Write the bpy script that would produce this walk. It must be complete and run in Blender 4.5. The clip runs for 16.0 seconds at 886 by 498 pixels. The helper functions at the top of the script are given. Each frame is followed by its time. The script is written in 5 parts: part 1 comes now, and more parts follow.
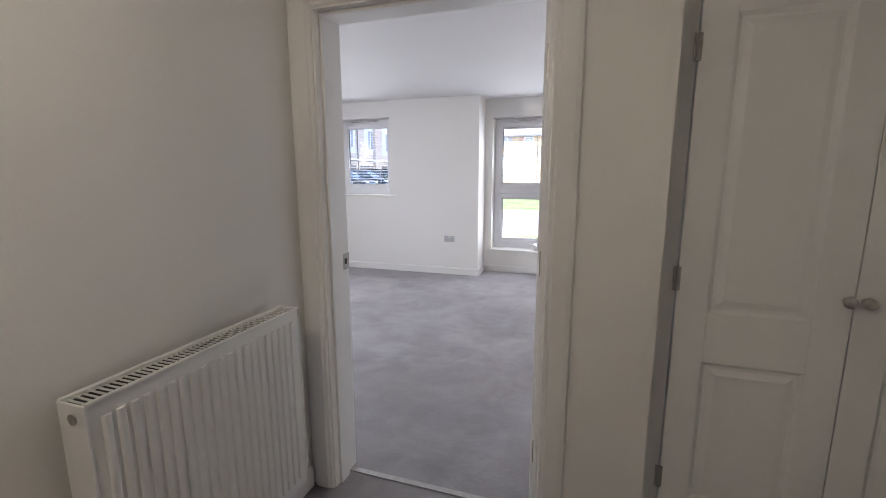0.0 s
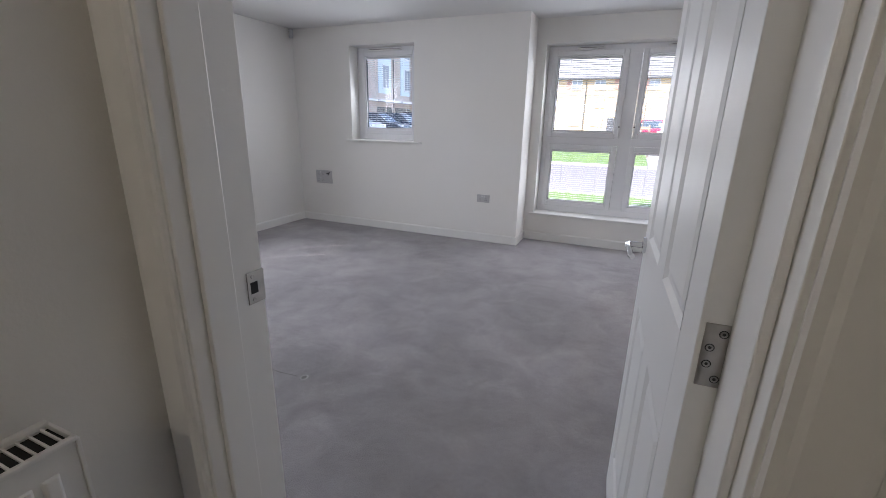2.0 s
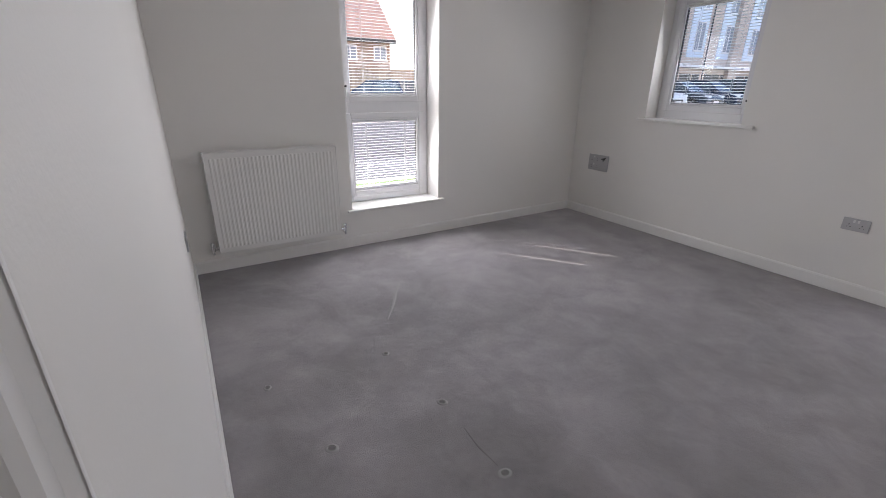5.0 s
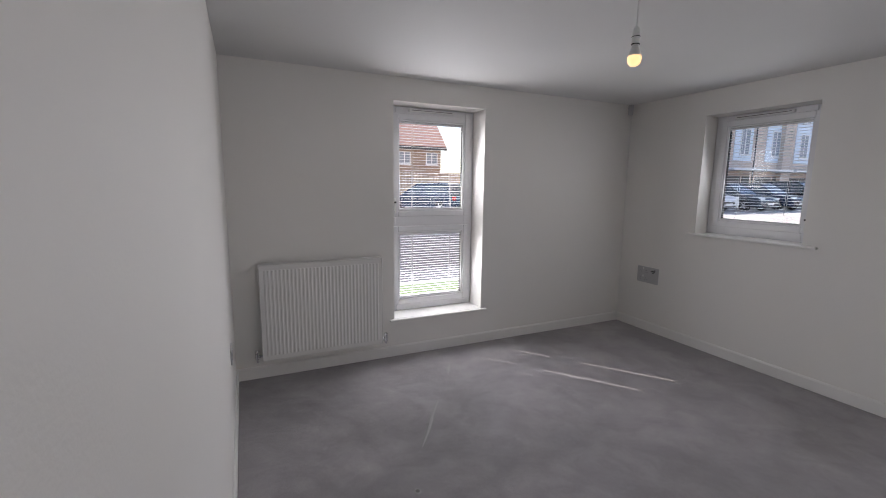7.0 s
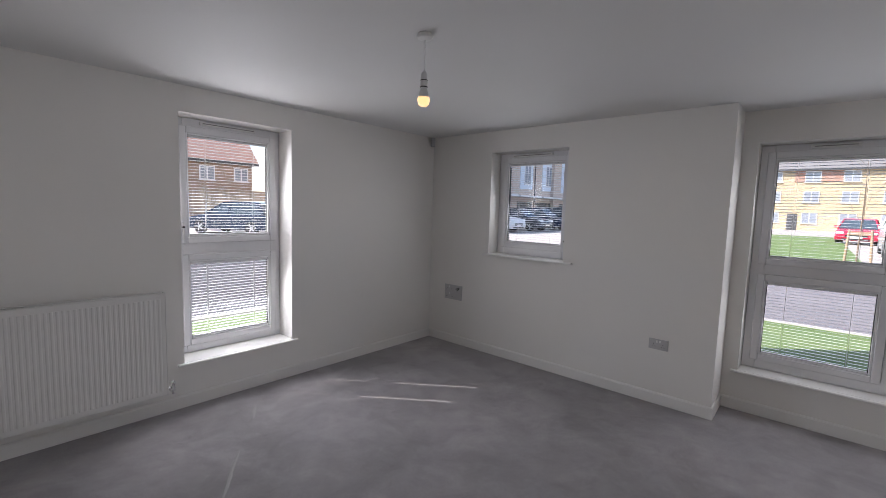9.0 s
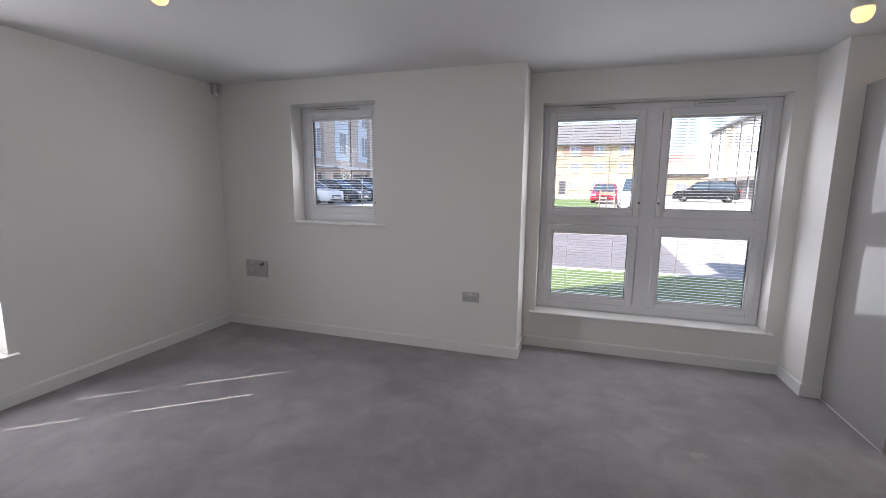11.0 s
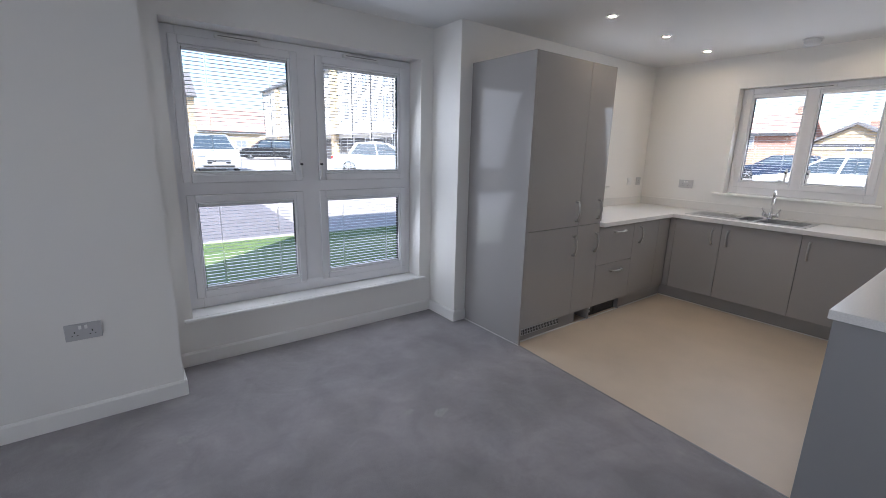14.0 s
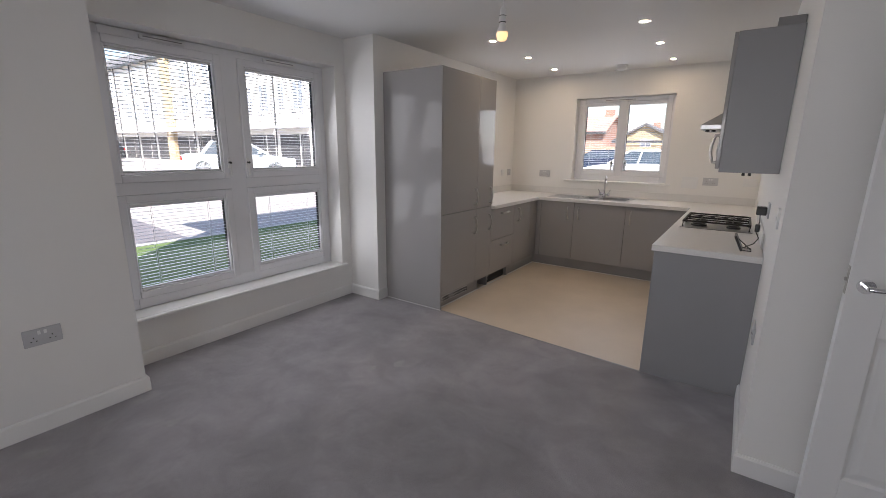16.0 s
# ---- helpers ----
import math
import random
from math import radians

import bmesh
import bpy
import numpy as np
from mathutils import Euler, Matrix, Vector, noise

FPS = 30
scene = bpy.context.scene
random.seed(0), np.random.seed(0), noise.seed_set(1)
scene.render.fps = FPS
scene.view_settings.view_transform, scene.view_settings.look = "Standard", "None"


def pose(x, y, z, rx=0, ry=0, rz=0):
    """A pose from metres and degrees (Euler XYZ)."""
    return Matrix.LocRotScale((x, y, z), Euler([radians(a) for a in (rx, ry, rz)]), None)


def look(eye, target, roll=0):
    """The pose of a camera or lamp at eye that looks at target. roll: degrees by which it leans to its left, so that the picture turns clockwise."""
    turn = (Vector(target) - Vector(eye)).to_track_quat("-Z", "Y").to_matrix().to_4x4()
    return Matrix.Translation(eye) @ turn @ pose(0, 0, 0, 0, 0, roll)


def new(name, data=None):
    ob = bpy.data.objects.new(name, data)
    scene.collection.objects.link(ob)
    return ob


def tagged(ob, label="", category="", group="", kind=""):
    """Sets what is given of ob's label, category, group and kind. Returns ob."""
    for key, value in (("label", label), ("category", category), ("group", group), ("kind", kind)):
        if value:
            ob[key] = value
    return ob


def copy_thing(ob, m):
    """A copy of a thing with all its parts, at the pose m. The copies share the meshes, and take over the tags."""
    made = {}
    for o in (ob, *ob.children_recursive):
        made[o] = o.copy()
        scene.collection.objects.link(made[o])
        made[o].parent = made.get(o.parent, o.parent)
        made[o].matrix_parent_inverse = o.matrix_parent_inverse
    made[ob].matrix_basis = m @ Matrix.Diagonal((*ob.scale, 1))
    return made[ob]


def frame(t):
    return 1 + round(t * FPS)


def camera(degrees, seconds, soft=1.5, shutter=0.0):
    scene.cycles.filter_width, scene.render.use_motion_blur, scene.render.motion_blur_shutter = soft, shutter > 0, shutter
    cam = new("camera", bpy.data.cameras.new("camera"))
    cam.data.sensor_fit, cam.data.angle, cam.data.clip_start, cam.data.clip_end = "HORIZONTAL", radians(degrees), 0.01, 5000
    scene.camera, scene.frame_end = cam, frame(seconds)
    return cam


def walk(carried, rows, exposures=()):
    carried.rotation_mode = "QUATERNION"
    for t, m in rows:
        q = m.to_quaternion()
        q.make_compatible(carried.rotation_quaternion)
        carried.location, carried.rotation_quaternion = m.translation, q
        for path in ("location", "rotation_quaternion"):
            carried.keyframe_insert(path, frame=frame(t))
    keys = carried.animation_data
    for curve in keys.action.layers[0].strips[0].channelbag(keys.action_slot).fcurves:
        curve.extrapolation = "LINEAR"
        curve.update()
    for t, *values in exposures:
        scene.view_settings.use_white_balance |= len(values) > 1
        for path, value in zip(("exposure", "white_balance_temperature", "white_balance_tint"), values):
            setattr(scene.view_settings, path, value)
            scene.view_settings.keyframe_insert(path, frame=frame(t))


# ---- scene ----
cam = camera(92.3, 16.0, soft=0.8)
PATH = [
    (0, (0.67, 0.474, 1.379), (0.052, 2.346, 1.042), -0.1),
    (0.5, (0.613, 0.734, 1.371), (0.021, 2.614, 1.032), -0.1),
    (1, (0.501, 0.976, 1.366), (-0.076, 2.858, 1.016), -0.1),
    (1.5, (0.417, 1.207, 1.357), (-0.165, 3.07, 0.922), -0.1),
    (2, (0.386, 1.47, 1.36), (-0.362, 3.233, 0.784), 1.2),
    (2.5, (0.323, 1.633, 1.322), (-0.516, 3.312, 0.631), 1.9),
    (3, (0.153, 1.835, 1.321), (-0.722, 3.478, 0.59), 2.3),
    (3.5, (0.027, 1.983, 1.327), (-1.014, 3.507, 0.557), 1.6),
    (4, (-0.059, 2.128, 1.334), (-1.376, 3.407, 0.541), 0.6),
    (4.2, (-0.084, 2.165, 1.347), (-1.494, 3.336, 0.547), 0.5),
    (6.3, (-0.256, 2.218, 1.467), (-2.002, 3.061, 0.979), 1.0),
    (6.5, (-0.228, 2.236, 1.488), (-2.002, 3.064, 1.075), 0.9),
    (7, (-0.22, 2.239, 1.545), (-2.011, 3.077, 1.246), 0.7),
    (7.5, (-0.212, 2.247, 1.581), (-1.948, 3.215, 1.361), 1.3),
    (8, (-0.211, 2.271, 1.593), (-1.843, 3.411, 1.402), 1.8),
    (8.5, (-0.197, 2.301, 1.583), (-1.676, 3.636, 1.41), 1.7),
    (8.7, (-0.182, 2.31, 1.585), (-1.595, 3.715, 1.412), 1.8),
    (10.8, (-0.221, 2.599, 1.503), (-0.911, 4.453, 1.208), 0.5),
    (11, (-0.253, 2.643, 1.465), (-0.85, 4.529, 1.171), 0.6),
    (11.5, (-0.298, 2.811, 1.449), (-0.498, 4.774, 1.12), 1.5),
    (12, (-0.465, 2.961, 1.469), (-0.295, 4.923, 1.118), 1.5),
    (12.5, (-0.539, 3.148, 1.449), (-0.24, 5.09, 1.071), 1.1),
    (13, (-0.628, 3.328, 1.444), (-0.116, 5.216, 1.025), 1.5),
    (13.5, (-0.754, 3.443, 1.451), (0.115, 5.19, 1.011), 0.5),
    (14, (-0.851, 3.415, 1.459), (0.316, 4.975, 1.008), 1.3),
    (14.5, (-1.01, 3.343, 1.465), (0.262, 4.818, 1.011), 1.5),
    (15, (-1.19, 3.306, 1.46), (0.172, 4.698, 1.005), 1.2),
    (15.5, (-1.398, 3.351, 1.449), (0.119, 4.576, 1.004), 0.0),
    (16, (-1.597, 3.356, 1.446), (0.004, 4.467, 0.996), 0.7),
]
EXPOSURES = [(0, 2.55, 6250, 15), (1, 2.50, 6250, 14), (1.5, 2.18, 6250, 14), (2.5, 1.92, 6200, 13), (3.4, 1.68, 6400, 14), (4.1, 1.76, 6500, 15), (6.3, 1.40, 6650, 15), (8.5, 1.20, 6500, 15), (11, 1.53, 6500, 15),
             (12.5, 1.68, 6100, 13), (13, 1.44, 6100, 13), (13.5, 1.38, 6050, 13), (14, 1.5, 5950, 12), (15, 1.56, 6250, 14), (16, 1.38, 6550, 15)]
walk(cam, [(t, look(eye, target, roll)) for t, eye, target, roll in PATH], EXPOSURES)

# ---- light ----
SUN_EL, SUN_AZ = radians(45.3), math.atan2(-0.79, -0.61)
world = bpy.data.worlds.new("sky")
scene.world = world
world.use_nodes = True
wn = world.node_tree.nodes
sky = wn.new("ShaderNodeTexSky")
sky.sky_type, sky.sun_disc = "NISHITA", False
sky.sun_elevation, sky.sun_rotation = SUN_EL, SUN_AZ
wn["Background"].inputs[1].default_value = 0.145
world.node_tree.links.new(sky.outputs[0], wn["Background"].inputs[0])
sun = new("sun", bpy.data.lights.new("sun", "SUN"))
sun.data.energy, sun.data.angle, sun.data.color = 5.0, radians(0.15), (1.0, 0.95, 0.88)
sun.matrix_world = look((0, 0, 0), (0.79 * math.cos(SUN_EL), 0.61 * math.cos(SUN_EL), -math.sin(SUN_EL)))


# skylight through each pane: (centre, way in, width, height)
SKYLIGHT = 5.0
NORTHWARD, EASTWARD, WESTWARD = (0, -1, 0), (1, 0, 0), (-1, 0, 0)
for at, way, w, h in (((-0.146, 6.690, 1.667), NORTHWARD, 0.64, 0.77), ((0.769, 6.690, 1.667), NORTHWARD, 0.64, 0.77),
                      ((-0.146, 6.690, 0.768), NORTHWARD, 0.64, 0.58), ((0.769, 6.690, 0.768), NORTHWARD, 0.64, 0.58),
                      ((-2.445, 6.320, 1.67), NORTHWARD, 0.63, 0.82), ((-3.960, 3.868, 1.71), EASTWARD, 0.63, 0.78), ((-3.960, 3.868, 0.783), EASTWARD, 0.63, 0.6),
                      ((4.295, 4.965, 1.64), WESTWARD, 0.40, 0.82), ((4.295, 4.435, 1.64), WESTWARD, 0.41, 0.82), ((2.985, 6.320, 1.63), NORTHWARD, 0.60, 0.82)):
    lamp = new("window_skylight", bpy.data.lights.new("window_skylight", "AREA"))
    lamp.data.shape, lamp.data.size, lamp.data.size_y = "RECTANGLE", w, h
    lamp.data.spread = radians(165)
    lamp.data.energy, lamp.data.color = SKYLIGHT * w * h * {NORTHWARD: 0.74, EASTWARD: 2.05, WESTWARD: 0.9}[way], (0.90, 0.93, 0.98)
    lamp.matrix_world = look(at, Vector(at) + Vector(way) + Vector((0, 0, -0.30)))   # light from the sky falls inwards and down


# ---- materials ----
def material(name, colour, rough=0.5, metal=0.0, grain=None, bump=0.0, bump_scale=200.0, spread=0.0, spec=0.5, coat=0.0):
    """grain: (scale, other colour, sharpness) mixed by noise; bump: height in metres; spread: per-object change of value."""
    m = bpy.data.materials.new(name)
    m.use_nodes = True
    n, l = m.node_tree.nodes, m.node_tree.links
    p = n["Principled BSDF"]
    p.inputs["Base Color"].default_value = (*colour, 1)
    p.inputs["Roughness"].default_value = rough
    p.inputs["Metallic"].default_value = metal
    p.inputs["Specular IOR Level"].default_value = spec
    p.inputs["Coat Weight"].default_value = coat
    at = n.new("ShaderNodeTexCoord").outputs["Object"]
    out = None
    if grain:
        scale, other, sharp = grain
        tex = n.new("ShaderNodeTexNoise")
        tex.inputs["Scale"].default_value, tex.inputs["Detail"].default_value = scale, 5
        l.new(at, tex.inputs["Vector"])
        ramp = n.new("ShaderNodeMapRange")
        ramp.inputs[1].default_value, ramp.inputs[2].default_value = 0.5 - 0.5 / sharp, 0.5 + 0.5 / sharp
        l.new(tex.outputs[0], ramp.inputs[0])
        mix = n.new("ShaderNodeMix")
        mix.data_type = "RGBA"
        mix.inputs[6].default_value, mix.inputs[7].default_value = (*colour, 1), (*other, 1)
        l.new(ramp.outputs[0], mix.inputs[0])
        out = mix.outputs[2]
    if spread:
        info = n.new("ShaderNodeObjectInfo")
        rng = n.new("ShaderNodeMapRange")
        rng.inputs[3].default_value, rng.inputs[4].default_value = 1 - spread, 1 + spread
        l.new(info.outputs["Random"], rng.inputs[0])
        hsv = n.new("ShaderNodeHueSaturation")
        hsv.inputs["Color"].default_value = (*colour, 1)
        if out:
            l.new(out, hsv.inputs["Color"])
        l.new(rng.outputs[0], hsv.inputs["Value"])
        out = hsv.outputs[0]
    if out:
        l.new(out, p.inputs["Base Color"])
    if bump:
        tex = n.new("ShaderNodeTexNoise")
        tex.inputs["Scale"].default_value, tex.inputs["Detail"].default_value = bump_scale, 4
        l.new(at, tex.inputs["Vector"])
        b = n.new("ShaderNodeBump")
        b.inputs["Distance"].default_value = bump
        l.new(tex.outputs[0], b.inputs["Height"])
        l.new(b.outputs[0], p.inputs["Normal"])
    return m


def carpet_material():
    """Grey cut pile: trodden light and dark patches, brushed streaks, fine tufts."""
    m = bpy.data.materials.new("grey_carpet")
    m.use_nodes = True
    n, l = m.node_tree.nodes, m.node_tree.links
    p = n["Principled BSDF"]
    p.inputs["Roughness"].default_value = 0.95
    p.inputs["Specular IOR Level"].default_value = 0.1
    p.inputs["Sheen Weight"].default_value = 0.25
    at = n.new("ShaderNodeTexCoord").outputs["Object"]

    def tex(scale, detail, stretch=(1, 1, 1), twist=0.0, turn=0.0):
        mp = n.new("ShaderNodeMapping")
        mp.inputs["Scale"].default_value, mp.inputs["Rotation"].default_value[2] = stretch, turn
        l.new(at, mp.inputs[0])
        t = n.new("ShaderNodeTexNoise")
        t.inputs["Scale"].default_value, t.inputs["Detail"].default_value, t.inputs["Distortion"].default_value = scale, detail, twist
        l.new(mp.outputs[0], t.inputs["Vector"])
        return t.outputs[0]

    def ranged(src, a, b, c, d):
        r = n.new("ShaderNodeMapRange")
        for i, v in enumerate((a, b, c, d)):
            r.inputs[i + 1].default_value = v
        l.new(src, r.inputs[0])
        return r.outputs[0]

    def times(a, b):
        x = n.new("ShaderNodeMath")
        x.operation = "MULTIPLY"
        l.new(a, x.inputs[0]), l.new(b, x.inputs[1])
        return x.outputs[0]

    patches = ranged(tex(1.3, 5, (1, 1.15, 1), 0.9, 0.6), 0.33, 0.67, 0.81, 1.16)
    tread = ranged(tex(4.0, 5, (1.2, 1, 1), 1.0, -0.4), 0.35, 0.7, 0.90, 1.09)
    scuffs = ranged(tex(9.0, 2, (1, 1, 1), 0.2), 0.70, 0.78, 1.0, 1.10)
    tufts = ranged(tex(330, 3), 0.3, 0.7, 0.88, 1.10)
    clumps = ranged(tex(55, 3, (1, 1, 1), 0.2), 0.3, 0.7, 0.95, 1.04)
    value = times(times(times(times(patches, tread), tufts), scuffs), clumps)
    mix = n.new("ShaderNodeMix")
    mix.data_type, mix.blend_type = "RGBA", "MULTIPLY"
    mix.inputs[0].default_value = 1
    mix.inputs[6].default_value = (0.31, 0.292, 0.303, 1)
    l.new(value, mix.inputs[7])
    l.new(mix.outputs[2], p.inputs["Base Color"])
    b = n.new("ShaderNodeBump")
    b.inputs["Distance"].default_value = 0.003
    l.new(tex(220, 3), b.inputs["Height"])
    b2 = n.new("ShaderNodeBump")
    b2.inputs["Distance"].default_value = 0.006
    l.new(tex(11, 3, (1, 1, 1), 0.1), b2.inputs["Height"])
    l.new(b2.outputs[0], b.inputs["Normal"])
    l.new(b.outputs[0], p.inputs["Normal"])
    return m


def pane_material(name, tint=(1, 1, 1)):
    m = bpy.data.materials.new(name)
    m.use_nodes = True
    n, l = m.node_tree.nodes, m.node_tree.links
    clear, gloss, mix, fres = n.new("ShaderNodeBsdfTransparent"), n.new("ShaderNodeBsdfGlossy"), n.new("ShaderNodeMixShader"), n.new("ShaderNodeFresnel")
    clear.inputs[0].default_value = (*tint, 1)
    gloss.inputs["Roughness"].default_value = 0.01
    fres.inputs[0].default_value = 1.3
    l.new(fres.outputs[0], mix.inputs[0]), l.new(clear.outputs[0], mix.inputs[1]), l.new(gloss.outputs[0], mix.inputs[2])
    l.new(mix.outputs[0], n["Material Output"].inputs[0])
    return m


def glow(name, colour, strength):
    m = bpy.data.materials.new(name)
    m.use_nodes = True
    p = m.node_tree.nodes["Principled BSDF"]
    p.inputs["Base Color"].default_value = (0.8, 0.8, 0.8, 1)
    p.inputs["Emission Color"].default_value, p.inputs["Emission Strength"].default_value = (*colour, 1), strength
    return m


def brick_material(name, c1, c2, mortar, scale=1.0):
    m = bpy.data.materials.new(name)
    m.use_nodes = True
    n, l = m.node_tree.nodes, m.node_tree.links
    p = n["Principled BSDF"]
    p.inputs["Roughness"].default_value = 0.9
    at = n.new("ShaderNodeTexCoord").outputs["Object"]
    sep, add, com = n.new("ShaderNodeSeparateXYZ"), n.new("ShaderNodeMath"), n.new("ShaderNodeCombineXYZ")
    l.new(at, sep.inputs[0])
    l.new(sep.outputs[0], add.inputs[0]), l.new(sep.outputs[1], add.inputs[1])
    l.new(add.outputs[0], com.inputs[0]), l.new(sep.outputs[2], com.inputs[1])
    t = n.new("ShaderNodeTexBrick")
    t.inputs["Scale"].default_value = scale
    t.inputs["Color1"].default_value, t.inputs["Color2"].default_value, t.inputs["Mortar"].default_value = (*c1, 1), (*c2, 1), (*mortar, 1)
    t.inputs["Brick Width"].default_value, t.inputs["Row Height"].default_value, t.inputs["Mortar Size"].default_value = 0.225, 0.075, 0.008
    l.new(com.outputs[0], t.inputs["Vector"])
    l.new(t.outputs[0], p.inputs["Base Color"])
    b = n.new("ShaderNodeBump")
    b.inputs["Distance"].default_value = 0.01
    b.invert = True
    l.new(t.outputs[1], b.inputs["Height"])
    l.new(b.outputs[0], p.inputs["Normal"])
    return m


def paving_material(name, c1, c2, mortar):
    m = brick_material(name, c1, c2, mortar)
    n, l = m.node_tree.nodes, m.node_tree.links
    t = next(x for x in n if x.type == "TEX_BRICK")
    l.new(next(x for x in n if x.type == "TEX_COORD").outputs["Object"], t.inputs["Vector"])
    t.inputs["Brick Width"].default_value, t.inputs["Row Height"].default_value = 0.2, 0.1
    return m


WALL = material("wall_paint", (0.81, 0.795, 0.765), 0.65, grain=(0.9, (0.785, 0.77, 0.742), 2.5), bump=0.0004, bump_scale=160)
# set darker than the walls: the ceiling's weaker light is in this colour
CEIL = material("ceiling_paint_dimmed", (0.71, 0.71, 0.705), 0.7, grain=(0.7, (0.68, 0.68, 0.675), 2), bump=0.0006, bump_scale=140)
TRIM = material("white_satin_trim", (0.81, 0.80, 0.78), 0.32, grain=(3, (0.79, 0.78, 0.76), 2))
DOORW = material("white_door_paint", (0.80, 0.80, 0.79), 0.42, grain=(2, (0.785, 0.785, 0.775), 2))
UPVC = material("white_upvc", (0.80, 0.80, 0.82), 0.22, grain=(2, (0.77, 0.77, 0.79), 2))
SEAL = material("black_rubber_seal", (0.03, 0.03, 0.032), 0.6)
BLIND = material("white_slat_enamel", (0.80, 0.80, 0.82), 0.4, spread=0.06)
CORD = material("white_cord", (0.75, 0.75, 0.74), 0.8)
RADW = material("white_radiator_enamel", (0.78, 0.77, 0.75), 0.3, grain=(4, (0.75, 0.74, 0.72), 2))
# near-black that holds the shade of holes and hollows; also the aerial jacks
DARK = material("dark_void_shade", (0.02, 0.02, 0.02), 0.8)
CHROME = material("chrome", (0.75, 0.75, 0.76), 0.12, 1.0, grain=(30, (0.68, 0.68, 0.70), 2))
NICKEL = material("satin_nickel", (0.52, 0.50, 0.475), 0.28, 1.0, grain=(40, (0.40, 0.385, 0.365), 2))
STEEL = material("brushed_steel", (0.56, 0.56, 0.56), 0.28, 1.0, grain=(25, (0.48, 0.48, 0.48), 2), bump=0.0002, bump_scale=400)
GLOSSY = material("grey_gloss_laminate", (0.36, 0.345, 0.335), 0.06, grain=(1.2, (0.34, 0.327, 0.32), 2), spec=0.20)
SATING = material("grey_satin_panel", (0.285, 0.28, 0.285), 0.38, grain=(2, (0.27, 0.265, 0.27), 2))
MATTG = material("grey_plinth_laminate", (0.27, 0.26, 0.255), 0.3, grain=(3, (0.25, 0.24, 0.236), 2))
WORK = material("white_worktop", (0.76, 0.745, 0.72), 0.35, grain=(180, (0.68, 0.665, 0.645), 3), bump=0.0002, bump_scale=300)
VINYL = material("beige_vinyl", (0.66, 0.55, 0.43), 0.42, grain=(2.2, (0.58, 0.485, 0.38), 2.5), bump=0.0008, bump_scale=45)
PLASTIC = material("white_plastic", (0.78, 0.78, 0.77), 0.3, grain=(8, (0.74, 0.74, 0.73), 2))
PLATE = material("grey_white_plate", (0.50, 0.50, 0.51), 0.3, grain=(8, (0.46, 0.46, 0.47), 2))
BLACK = material("black_plastic", (0.02, 0.02, 0.02), 0.35, grain=(20, (0.03, 0.03, 0.03), 2))
IRON = material("black_cast_iron", (0.018, 0.018, 0.018), 0.55, bump=0.0005, bump_scale=200)
CARPET = carpet_material()
DENT = material("flattened_pile", (0.17, 0.16, 0.162), 0.95, grain=(90, (0.22, 0.21, 0.21), 2), spec=0.1)
LIFTED = material("brushed_up_pile", (0.42, 0.405, 0.405), 0.95, grain=(70, (0.32, 0.31, 0.31), 2), spec=0.1)
PANE = pane_material("window_glass")
BULB = glow("lit_bulb", (1.0, 0.60, 0.22), 0.52)
UNSEENBULB = glow("assumed_hall_bulb", (1.0, 0.87, 0.68), 76)
SPOT = glow("lit_downlight", (1.0, 0.79, 0.54), 116)


